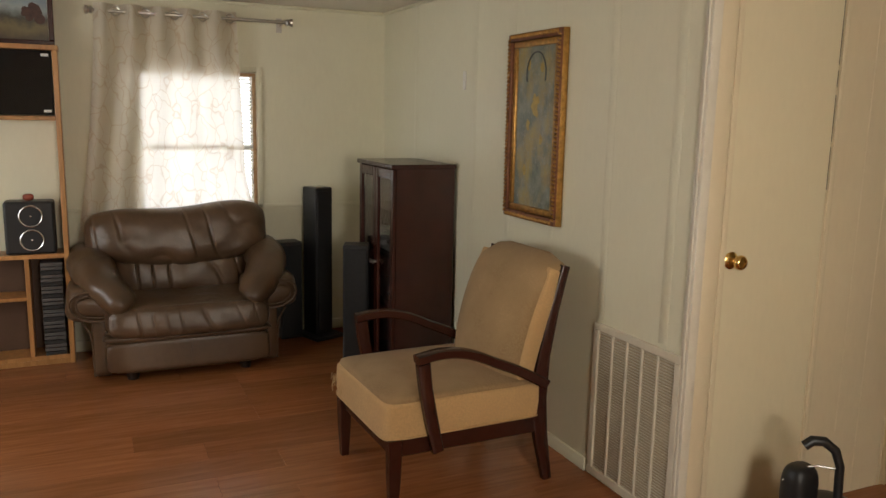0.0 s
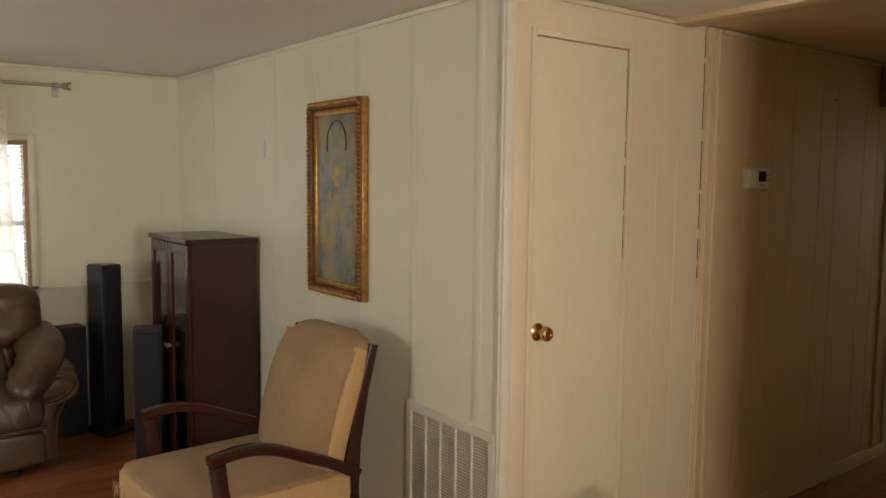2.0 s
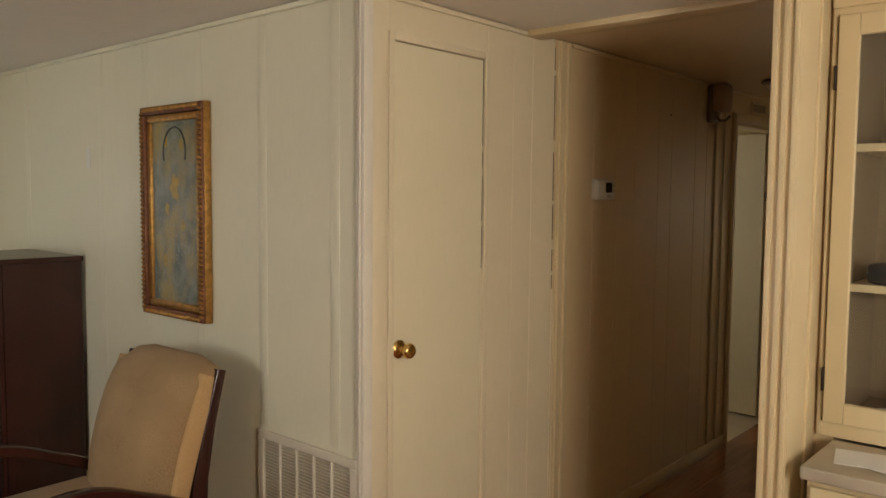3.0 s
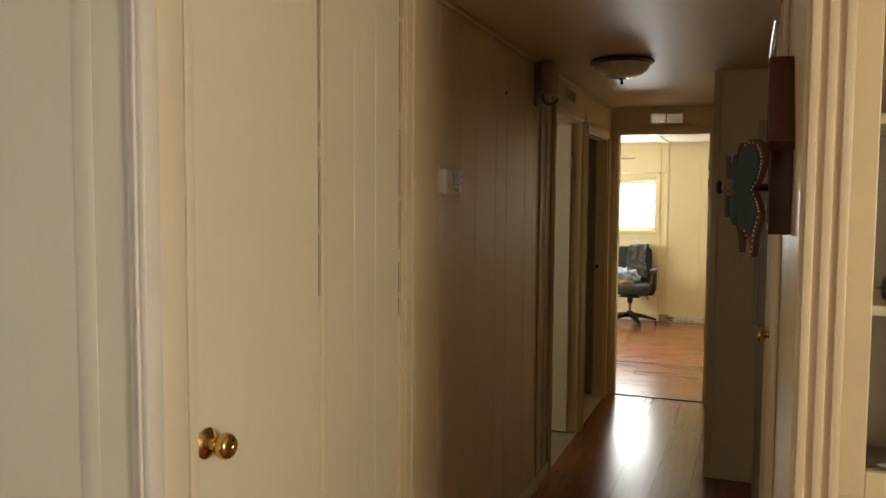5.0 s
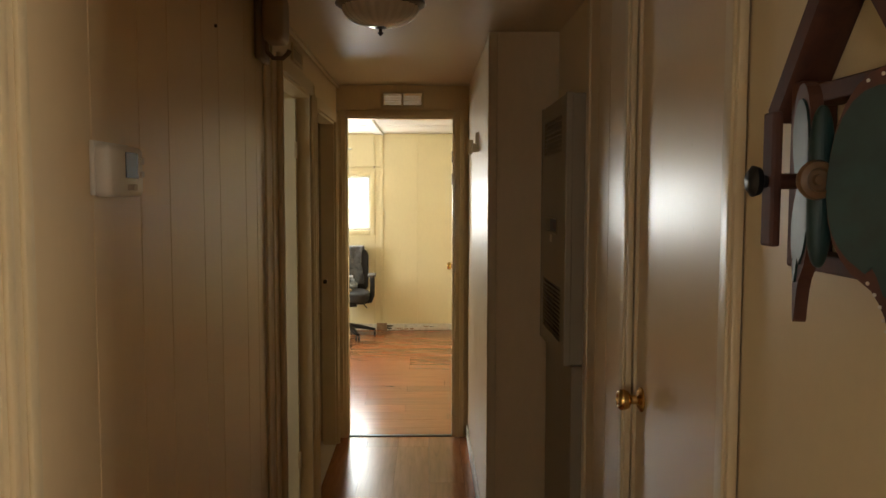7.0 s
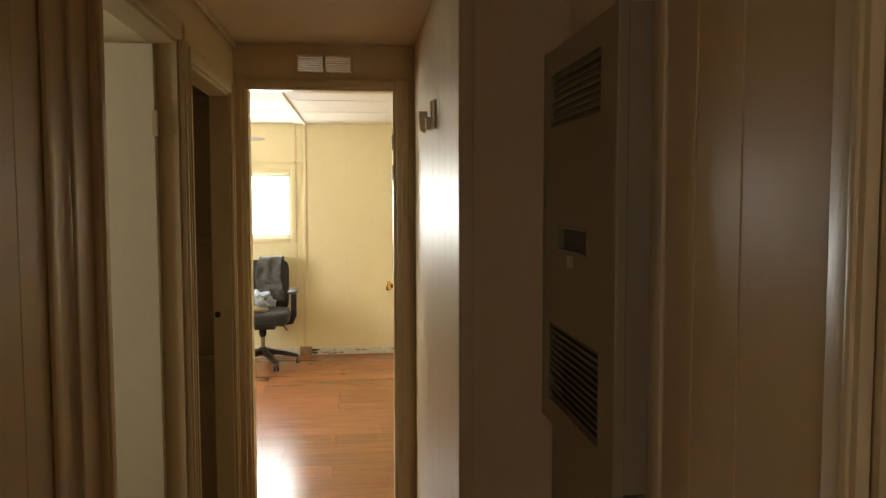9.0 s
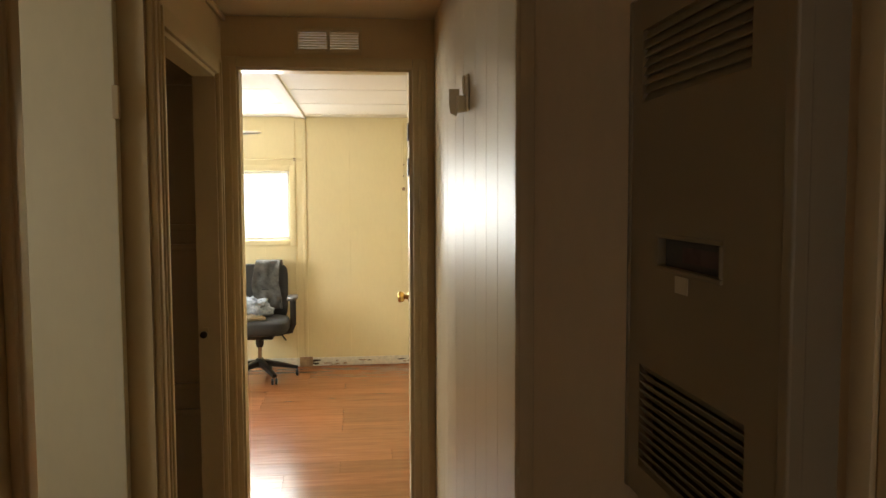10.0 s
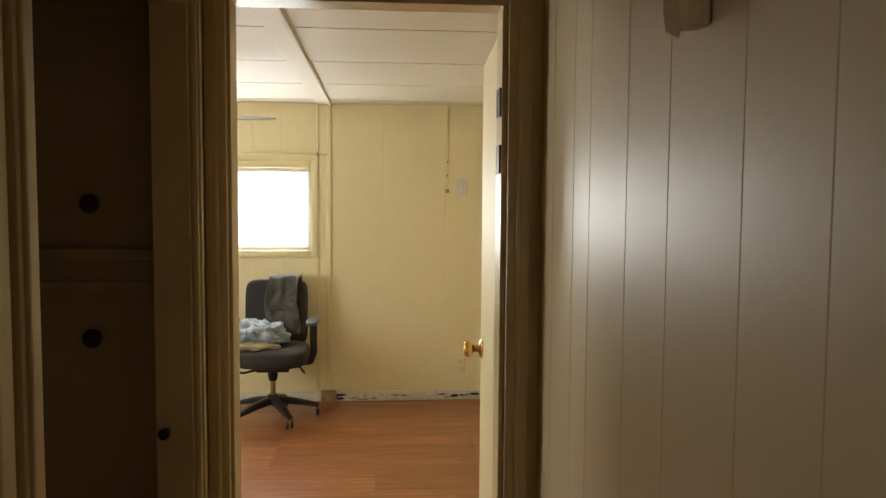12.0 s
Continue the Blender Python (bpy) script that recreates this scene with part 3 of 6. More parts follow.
window("window_1", "bright window with white mini blind behind a sheer curtain", "y", -3.2, -3.3, -1.63, -0.89, 0.80, 1.77, frame_material=LIVING, wide=0.035, tilt=25)
window("window_2", "bright bedroom window with a closed white mini blind", "x", END, END + 0.09, -1.128, -0.078, 1.13, 1.735, frame_material=BEDROOM, tilt=58, rail=False)
# Window 3 is unseen; it frames the opening of the added lamp.
window("window_3", "plain unseen window added to light the living room", "x", -3.9, -4.0, -1.9, -0.6, 0.75, 1.85, slats=False)
window("window_4", "plain kitchen window", "y", 3.3, 3.4, -1.65, -1.0, 0.7, 2.0, slats=False)
window("window_5", "plain bedroom side window", "y", -2.3, -2.4, 6.4, 7.6, 0.95, 1.9, slats=False)
window("window_6", "plain bathroom window", "y", -1.6, -1.7, 2.3, 2.85, 1.2, 1.8, slats=False)
part_wood = part("sash_edge", boxes((-3.215, -3.203, -0.915, -0.893, 0.81, 1.765), (-3.215, -3.203, -1.62, -0.915, 1.745, 1.765)), timber("sash_wood", (0.30, 0.17, 0.07), (0.5, 0.3, 0.14), 0.4), O["window_1"], "bare wooden edge of the sash")
for nm, (a, b, c, d, e, f) in {"backdrop_west": (-4.72, -4.7, -3.6, 1.0, -0.5, 3.4), "backdrop_north": (-3.2, 2.0, 10.2, 10.22, -0.5, 3.4)}.items():
    tagged(part(nm, boxes((a, b, c, d, e, f)), GLOWW if nm == "backdrop_west" else GLOW), "bright hazy daylight outside the window", "backdrop", kind="structure")

# ---- soft and turned shapes ----


def cushion(bm, at, size, e1=0.5, e2=0.5, m=None, nu=28, nv=16, wrinkle=0.0, seed=0.0, freq=6.0):
    """A padded block: a superellipsoid, boxier for smaller powers, with small creases."""
    def sp(v, e):
        return math.copysign(abs(v) ** e, v)
    m = (Matrix.Translation(at) @ m) if m is not None else Matrix.Translation(at)
    rows = []
    for j in range(nv + 1):
        b = -math.pi / 2 + math.pi * j / nv
        row = []
        for i in range(nu):
            a = 2 * math.pi * i / nu
            p = Vector((sp(math.cos(b), e1) * sp(math.cos(a), e2) * size[0] / 2, sp(math.cos(b), e1) * sp(math.sin(a), e2) * size[1] / 2, sp(math.sin(b), e1) * size[2] / 2))
            if wrinkle:
                p += p.normalized() * wrinkle * (noise.noise((p + Vector((seed, seed * 2, 0))) * freq) + 0.5 * noise.noise((p + Vector((seed, 0, seed))) * freq * 3))
            row.append(p)
        rows.append(row)
    bot, top = bm.verts.new(m @ rows[0][0]), bm.verts.new(m @ rows[-1][0])
    vs = [[bm.verts.new(m @ p) for p in row] for row in rows[1:-1]]
    for r0, r1 in zip(vs, vs[1:]):
        for i in range(nu):
            bm.faces.new((r0[i], r0[(i + 1) % nu], r1[(i + 1) % nu], r1[i]))
    for i in range(nu):
        bm.faces.new((bot, vs[0][(i + 1) % nu], vs[0][i]))
        bm.faces.new((top, vs[-1][i], vs[-1][(i + 1) % nu]))
    return bm


def pillow(bm, at, size, m=None, nu=120, nv=48, relief=None):
    """A stuffed pad with a seam round its rim; relief(y, z) shapes its front, which faces +x."""
    m = (Matrix.Translation(at) @ m) if m is not None else Matrix.Translation(at)
    t, w, h = size
    for side in (1, -1):
        rows = []
        for j in range(nv + 1):
            v = -1 + 2 * j / nv
            row = []
            for i in range(nu + 1):
                u = -1 + 2 * i / nu
                y, z = u * w / 2 * (1 - 0.10 * abs(v) ** 5), v * h / 2 * (1 - 0.16 * abs(u) ** 5)
                x = side * t / 2 * max(0.0, 1 - abs(u) ** 5) ** 0.42 * max(0.0, 1 - abs(v) ** 3.2) ** 0.45
                if side > 0 and relief is not None:
                    x += relief(y, z) * min(1.0, x / (t / 4))
                row.append(bm.verts.new(m @ Vector((x, y, z))))
            rows.append(row)
        for r0, r1 in zip(rows, rows[1:]):
            for i in range(nu):
                bm.faces.new((r0[i], r0[i + 1], r1[i + 1], r1[i]) if side > 0 else (r0[i], r1[i], r1[i + 1], r0[i + 1]))
    bmesh.ops.remove_doubles(bm, verts=bm.verts, dist=1e-4)
    return bm


def pleats(f, seed, deep, bend=0.0):
    """Gathered folds across a leather pad: sharp valleys of uneven spacing and depth, and soft hollows."""
    def relief(y, z):
        a = f * y + 1.5 * math.sin(y * 9 + seed) + bend * z * (1 + y) + 0.5 * noise.noise(Vector((y * 5, z * 5, seed)))
        fold = max(0.0, 1 - abs(math.sin(a)) * 2.6)
        weight = 0.35 + 0.65 * max(0.0, noise.noise(Vector((y * 4, z * 7, seed + 5))) + 0.4)
        return -deep * fold ** 1.5 * weight + 0.010 * noise.noise(Vector((y * 6, z * 8, seed)))
    return relief


def sweep(bm, pts, w, d, up=(0, 0, 1), bevel=0.25):
    """A bar of width w and depth d along points; w lies along up x way."""
    pts = [Vector(p) for p in pts]
    rings = []
    for k, p in enumerate(pts):
        t = (pts[min(k + 1, len(pts) - 1)] - pts[max(k - 1, 0)]).normalized()
        s = Vector(up).cross(t).normalized()
        n = t.cross(s)
        ww = w[k] if isinstance(w, (list, tuple)) else w
        dd = d[k] if isinstance(d, (list, tuple)) else d
        ring = []
        c = bevel
        for a, b in ((1, 1 - c), (1 - c, 1), (c - 1, 1), (-1, 1 - c), (-1, c - 1), (c - 1, -1), (1 - c, -1), (1, c - 1)):
            ring.append(bm.verts.new(p + s * a * ww / 2 + n * b * dd / 2))
        rings.append(ring)
    for r0, r1 in zip(rings, rings[1:]):
        for i in range(8):
            bm.faces.new((r0[i], r0[(i + 1) % 8], r1[(i + 1) % 8], r1[i]))
    bm.faces.new(rings[0][::-1])
    bm.faces.new(rings[-1])
    return bm


def tube(bm, pts, r, seg=10):
    pts = [Vector(p) for p in pts]
    rings = []
    prev = None
    for k, p in enumerate(pts):
        t = (pts[min(k + 1, len(pts) - 1)] - pts[max(k - 1, 0)]).normalized()
        ref = prev if prev is not None else (Vector((0, 0, 1)) if abs(t.z) < 0.9 else Vector((1, 0, 0)))
        s = (ref - t * ref.dot(t)).normalized()
        prev = s
        n = t.cross(s)
        rr = r[k] if isinstance(r, (list, tuple)) else r
        rings.append([bm.verts.new(p + (s * math.cos(2 * math.pi * i / seg) + n * math.sin(2 * math.pi * i / seg)) * rr) for i in range(seg)])
    for r0, r1 in zip(rings, rings[1:]):
        for i in range(seg):
            bm.faces.new((r0[i], r0[(i + 1) % seg], r1[(i + 1) % seg], r1[i]))
    bm.faces.new(rings[0][::-1])
    bm.faces.new(rings[-1])
    return bm


def prism(bm, outline, axis, a, b):
    """Extrudes a flat outline between a and b along an axis ('x' or 'y')."""
    def put(u, v, w):
        return (w, u, v) if axis == "x" else (u, w, v)
    f = [bm.verts.new(put(u, v, a)) for u, v in outline]
    g2 = [bm.verts.new(put(u, v, b)) for u, v in outline]
    n = len(outline)
    for i in range(n):
        bm.faces.new((f[i], f[(i + 1) % n], g2[(i + 1) % n], g2[i]))
    bm.faces.new(f[::-1])
    bm.faces.new(g2)
    bmesh.ops.recalc_face_normals(bm, faces=bm.faces[:])
    return bm


# ---- things: materials ----
def leather(name, colour):
    m, n, l, p = nodes_of(name)
    big = noise_of(n, l, 3.5, 4)
    tc = n.new("ShaderNodeTexCoord")
    vo = n.new("ShaderNodeTexVoronoi")
    vo.inputs["Scale"].default_value = 160
    l.new(tc.outputs["Object"], vo.inputs[0])
    cr = noise_of(n, l, 14, 6)
    c = mix_colour(n, l, ramp(n, l, big, 0.35, 0.7), tuple(v * 0.75 for v in colour), tuple(v * 1.25 for v in colour))
    l.new(c, p.inputs["Base Color"])
    p.inputs["Roughness"].default_value = 0.30
    ad = n.new("ShaderNodeMath")
    ad.operation = "MULTIPLY_ADD"
    ad.inputs[1].default_value = 3.0
    l.new(cr, ad.inputs[0])
    l.new(vo.outputs["Distance"], ad.inputs[2])
    bump_of(n, l, ad.outputs[0], 0.3, 0.002, p)
    return m


def cloth(name, a, b, scale=220, rough=0.9, blotch=2.0, bump=0.4):
    m, n, l, p = nodes_of(name)
    f = noise_of(n, l, scale, 3)
    g2 = noise_of(n, l, blotch, 4)
    c = mix_colour(n, l, ramp(n, l, g2, 0.3, 0.7), a, b)
    c = mix_colour(n, l, ramp(n, l, f, 0.35, 0.65), c, tuple(v * 0.8 for v in b))
    l.new(c, p.inputs["Base Color"])
    p.inputs["Roughness"].default_value = rough
    p.inputs["Sheen Weight"].default_value = 0.06
    bump_of(n, l, f, bump, 0.002, p)
    return m


LEATHER = leather("brown_leather", (0.100, 0.058, 0.031))
CHERRY = plain("cherry_dark", (0.044, 0.0105, 0.006), 0.26, 0.0, 0.22, 6, 0.0)
CHERRYX = plain("cherry_dark_rail", (0.044, 0.0105, 0.006), 0.26, 0.0, 0.22, 6, 0.0)
SEATCLOTH = cloth("seat_velour", (0.235, 0.140, 0.058), (0.42, 0.275, 0.135), 150, blotch=4.5)
SIDECLOTH = cloth("side_velour", (0.50, 0.305, 0.130), (0.60, 0.385, 0.175), 120)
PINE = timber("honey_pine", (0.34, 0.15, 0.045), (0.55, 0.27, 0.09), 0.35, (14, 14, 1.2), 2.5, 0.05, 0.15)
SMOKED = plain("smoked_glass", (0.012, 0.011, 0.011), 0.06)
BLACK = plain("black_lacquer", (0.010, 0.010, 0.011), 0.45)
GRILLE = plain("speaker_cloth", (0.008, 0.008, 0.009), 0.75, 0.0, 0.3, 60, 0.2)
SILVER = plain("silver_ring", (0.6, 0.6, 0.6), 0.25, 1.0)
GOLD = plain("gilt", (0.50, 0.27, 0.07), 0.38, 0.75, 0.45, 40, 0.3)
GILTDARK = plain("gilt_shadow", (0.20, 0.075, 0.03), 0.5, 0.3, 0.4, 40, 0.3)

# ---- wide leather armchair ----
s = thing("leather_armchair", "wide brown leather armchair with rolled arms under the window", "armchair", (-2.83, -1.43, 0), 0)
bm = bmesh.new()
cushion(bm, (0.0, 0, 0.16), (0.62, 1.02, 0.22), 0.25, 0.22, wrinkle=0.006)
cushion(bm, (0.285, 0, 0.150), (0.16, 1.04, 0.20), 0.30, 0.3, wrinkle=0.006, seed=3, nu=48)
cushion(bm, (0.315, 0, 0.262), (0.13, 1.06, 0.055), 0.7, 0.35, wrinkle=0.005, seed=4, nu=64)
smooth(part("base", bm, LEATHER, s), 60)
smooth(part("seam", sweep(bmesh.new(), [(0.360, 0.0, 0.065), (0.367, 0, 0.11), (0.367, 0, 0.19), (0.360, 0, 0.235)], 0.007, 0.007, (0, 1, 0)), LEATHER, s))
bm = cushion(bmesh.new(), (0.095, 0, 0.368), (0.64, 1.05, 0.20), 0.42, 0.36, wrinkle=0.012, seed=7, nu=160, nv=48)
for v in bm.verts:
    y, f = v.co.y, max(0.0, min(1.0, (v.co.x - 0.16) / 0.2)) * max(0.0, 1 - abs(v.co.z - 0.40) / 0.08)
    v.co.z -= 0.016 * f * (1 - abs(math.sin(y * 33 + 2 * math.sin(y * 12)))) ** 3 * (0.7 + 0.5 * math.sin(y * 11))
    v.co.z -= 0.012 * math.exp(-(y / 0.012) ** 2) * (v.co.z > 0.40)
seat = smooth(part("seat_cushion", bm, LEATHER, s), 60)
smooth(part("front_border", pillow(bmesh.new(), (0.385, 0, 0.362), (0.09, 1.00, 0.185), Matrix.Rotation(radians(-8), 4, "Y"), 180, 30, pleats(25, 8.0, 0.007, 8.0)), LEATHER, seat), 60)
smooth(part("piping", tube(bmesh.new(), [(0.135 + 0.265 * math.copysign(abs(math.cos(a)) ** 0.35, math.cos(a)), 0.515 * math.copysign(abs(math.sin(a)) ** 0.3, math.sin(a)), 0.30) for a in [radians(-92 + 184 * k / 24) for k in range(25)]], 0.007), LEATHER, s), 60)
lean = Matrix.Rotation(radians(-10), 4, "Y")
bm = pillow(bmesh.new(), (-0.13, 0.0, 0.545), (0.24, 0.94, 0.32), lean, 160, 40, pleats(19, 2.0, 0.017, 3.0))
smooth(part("lumbar_cushion", bm, LEATHER, s), 60)
bm = pillow(bmesh.new(), (-0.14, 0.0, 0.775), (0.30, 1.22, 0.40), lean, 200, 72, pleats(12, 5.0, 0.015, 6.0))
for v in bm.verts:
    y, z = v.co.y, v.co.z
    v.co.z += 0.07 * min(1.0, (y / 0.52) ** 2) * max(0.0, min(1.0, (0.80 - z) / 0.20)) + (0.022 * math.sin(y * 3.0) - 0.012 * math.cos(y * 7)) * max(0.0, min(1.0, (z - 0.76) / 0.15))
smooth(part("backrest", bm, LEATHER, s), 60)
def bolster(bm, pts, ry, rz, seed, crease=0.010):
    """A stuffed roll of oval section along a curve, creased where it bends."""
    pts = [Vector(q) for q in pts]
    fine = []
    for k in range(len(pts) - 1):
        p0, p1, p2, p3 = pts[max(k - 1, 0)], pts[k], pts[k + 1], pts[min(k + 2, len(pts) - 1)]
        for f in [v / 8 for v in range(8)]:
            fine.append(0.5 * (2 * p1 + (p2 - p0) * f + (2 * p0 - 5 * p1 + 4 * p2 - p3) * f * f + (3 * p1 - p0 - 3 * p2 + p3) * f ** 3))
    fine.append(pts[-1])
    n0, rings = len(fine) - 1, []
    for k, q in enumerate(fine):
        t = (fine[min(k + 1, n0)] - fine[max(k - 1, 0)]).normalized()
        s1 = Vector((0, 0, 1)).cross(t).normalized()
        n1 = t.cross(s1)
        e = min(1.0, math.sqrt(max(0.0, 1 - max(0.0, 1 - min(k, n0 - k) / 5.0) ** 2)) + 0.02)
        a0, b0 = ry[0] + (ry[1] - ry[0]) * k / n0, rz[0] + (rz[1] - rz[0]) * k / n0
        ring = []
        for i in range(32):
            w = 2 * math.pi * i / 32
            d2 = s1 * math.cos(w) * a0 * e + n1 * math.sin(w) * b0 * e
            d2 *= 1 + crease / 0.12 * (noise.noise((q + d2) * 9 + Vector((seed, 0, 0))) - 0.5 * abs(noise.noise((q + d2) * 17 + Vector((0, seed, 0)))))
            ring.append(bm.verts.new(q + d2))
        rings.append(ring)
    for r0, r1 in zip(rings, rings[1:]):
        for i in range(32):
            bm.faces.new((r0[i], r0[(i + 1) % 32], r1[(i + 1) % 32], r1[i]))
    bm.faces.new(rings[0][::-1])
    bm.faces.new(rings[-1])
    bmesh.ops.recalc_face_normals(bm, faces=bm.faces[:])
    return bm


for sg in (-1, 1):
    bm = cushion(bmesh.new(), (-0.02, sg * 0.535, 0.225), (0.60, 0.12, 0.43), 0.25, 0.25, wrinkle=0.005, seed=sg)
    arm = smooth(part("armrest", bm, LEATHER, s), 60)
    bm = bolster(bmesh.new(), [(-0.33, sg * 0.560, 0.64), (-0.14, sg * 0.575, 0.645), (0.06, sg * 0.565, 0.62), (0.20, sg * 0.510, 0.56), (0.285, sg * 0.430, 0.485), (0.295, sg * 0.375, 0.425)], (0.165, 0.105), (0.108, 0.095), 20 + sg)
    smooth(part("arm_pad", bm, LEATHER, arm, "padded leather roll worn shiny on top"), 60)
    # front scroll: an oval drum with a piped rim and a sunk field
    bm = cushion(bmesh.new(), (0.11, sg * 0.560, 0.452), (0.36, 0.35, 0.215), 0.42, 0.42, Matrix.Rotation(radians(6 * sg), 4, "X"), wrinkle=0.004, seed=30 + sg, nu=48, nv=24)
    smooth(part("arm_scroll", bm, LEATHER, arm), 60)
    bm = cushion(bmesh.new(), (0.280, sg * 0.565, 0.449), (0.05, 0.23, 0.115), 0.8, 0.8, Matrix.Rotation(radians(6 * sg), 4, "X"), wrinkle=0.004, seed=40 + sg, nu=36, nv=18)
    smooth(part("scroll_field", bm, LEATHER, arm), 60)
    for grow, xr, rr in ((1.0, 0.292, 0.008), (0.74, 0.296, 0.005)):
        ring = [(xr, sg * 0.562 + 0.152 * grow * math.copysign(abs(math.cos(radians(a))) ** 0.8, math.cos(radians(a))), 0.453 + 0.086 * grow * math.sin(radians(a)) + sg * 0.10 * 0.152 * grow * math.cos(radians(a))) for a in range(0, 361, 10)]
        smooth(part("piping", tube(bmesh.new(), ring, rr), LEATHER, arm), 60)
    for y in (0.585,):
        smooth(part("piping", tube(bmesh.new(), [(0.262, sg * y, 0.03), (0.268, sg * y, 0.16), (0.268, sg * (y + (0.012 if y > 0.5 else -0.004)), 0.28), (0.262, sg * (y + (0.06 if y > 0.5 else -0.01)), 0.36)], 0.007), LEATHER, arm), 60)
s.scale = (1.0, 0.88, 0.965)
for x, y in ((0.28, -0.36), (0.28, 0.36), (-0.26, -0.42), (-0.26, 0.42)):
    smooth(part("foot", lathe(bmesh.new(), [(0, 0), (0.034, 0), (0.038, 0.02), (0.04, 0.07), (0, 0.07)], (x, y, 0)), DARKMETAL, s))

# ---- wooden accent chair ----
c = thing("accent_chair", "dark cherry wooden armchair with worn tan velour upholstery", "armchair", (-0.86, -0.585, 0), 2)
for sx in (-1, 1):
    bm = sweep(bmesh.new(), [(sx * 0.285, -0.335, 0.0), (sx * 0.287, -0.335, 0.15), (sx * 0.29, -0.335, 0.30)], [0.034, 0.045, 0.05], [0.034, 0.05, 0.055], (0, 1, 0), 0.2)
    smooth(part("front_leg", bm, CHERRY, c), 40)
    bm = sweep(bmesh.new(), [(sx * 0.285, 0.375, 0.0), (sx * 0.285, 0.335, 0.20), (sx * 0.285, 0.315, 0.36), (sx * 0.285, 0.335, 0.55), (sx * 0.285, 0.375, 0.74), (sx * 0.285, 0.425, 0.925)], [0.03, 0.034, 0.034, 0.032, 0.03, 0.028], [0.04, 0.06, 0.075, 0.055, 0.042, 0.035], (0, 1, 0), 0.2)
    smooth(part("back_leg", bm, CHERRY, c), 40)
    pts = [(sx * 0.322, -0.165, 0.235), (sx * 0.326, -0.195, 0.36), (sx * 0.33, -0.225, 0.50), (sx * 0.332, -0.238, 0.60)]
    smooth(part("arm_post", sweep(bmesh.new(), pts, 0.034, [0.046, 0.05, 0.05, 0.052], (0, 1, 0), 0.2), CHERRY, c), 40)
    pts = []
    for k in range(17):
        u = k / 16
        pts.append((sx * (0.332 - 0.022 * u), -0.264 + 0.60 * u, 0.618 + 0.018 * math.sin(math.pi * min(1.0, u * 1.7)) - 0.215 * max(0.0, u - 0.08) ** 1.9))
    smooth(part("armrest", sweep(bmesh.new(), pts, [0.056 - 0.014 * k / 16 for k in range(17)], [0.034 + 0.010 * k / 16 for k in range(17)], (0, 0, 1), 0.25), CHERRY, c), 40)
    part("side_rail", boxes((sx * 0.285 - 0.014, sx * 0.285 + 0.014, -0.31, 0.31, 0.225, 0.295), bevel=0.004), CHERRY, c)
part("front_rail", boxes((-0.27, 0.27, -0.345, -0.315, 0.225, 0.295), bevel=0.004), CHERRYX, c)
part("back_rail", boxes((-0.27, 0.27, 0.305, 0.33, 0.225, 0.295), bevel=0.004), CHERRYX, c)
bm = cushion(bmesh.new(), (0, -0.02, 0.365), (0.615, 0.72, 0.155), 0.16, 0.14, wrinkle=0.005, nu=64, nv=20)
for v in bm.verts:
    if v.co.z > 0.37:
        v.co.z += 0.022 * math.cos(v.co.x * 4.2) * math.cos((v.co.y + 0.02) * 3.6)
seat = smooth(part("seat", bm, SIDECLOTH, c, "tan velour seat box"), 60)
bm = cushion(bmesh.new(), (0, -0.035, 0.437), (0.60, 0.67, 0.05), 0.35, 0.16, wrinkle=0.004, seed=2, nu=64, nv=16)
for v in bm.verts:
    if v.co.z > 0.43:
        v.co.z += 0.020 * math.cos(v.co.x * 4.6) * math.cos((v.co.y + 0.03) * 4.0)
smooth(part("seat_top", bm, SEATCLOTH, seat, "darker worn velour seat top"), 60)
smooth(part("piping", tube(bmesh.new(), [(0.305 * math.copysign(abs(math.cos(a)) ** 0.14, math.cos(a)), -0.02 + 0.358 * math.copysign(abs(math.sin(a)) ** 0.14, math.sin(a)), 0.300) for a in [2 * math.pi * k / 72 for k in range(73)]], 0.005, 6), SIDECLOTH, seat), 60)
bm = bmesh.new()
rnd = random.Random(4)
for q in range(46):
    side = q % 3 == 0
    x0 = -0.309 if side else rnd.uniform(-0.30, -0.17)
    y0 = rnd.uniform(-0.36, -0.25) if side else -0.382
    z0 = rnd.uniform(0.33, 0.40)
    dx, dy = (-0.012, rnd.uniform(-0.01, 0.01)) if side else (rnd.uniform(-0.012, 0.012), -0.010)
    tube(bm, [(x0, y0, z0), (x0 + dx, y0 + dy, z0 - rnd.uniform(0.0, 0.01)), (x0 + dx * 0.8 + rnd.uniform(-0.006, 0.006), y0 + dy * 0.9, z0 - rnd.uniform(0.012, 0.03))], 0.0011, 5)
smooth(part("frayed_threads", bm, SIDECLOTH, seat, "loose frayed threads at the worn corner"), 60)["kind"] = "stuff"
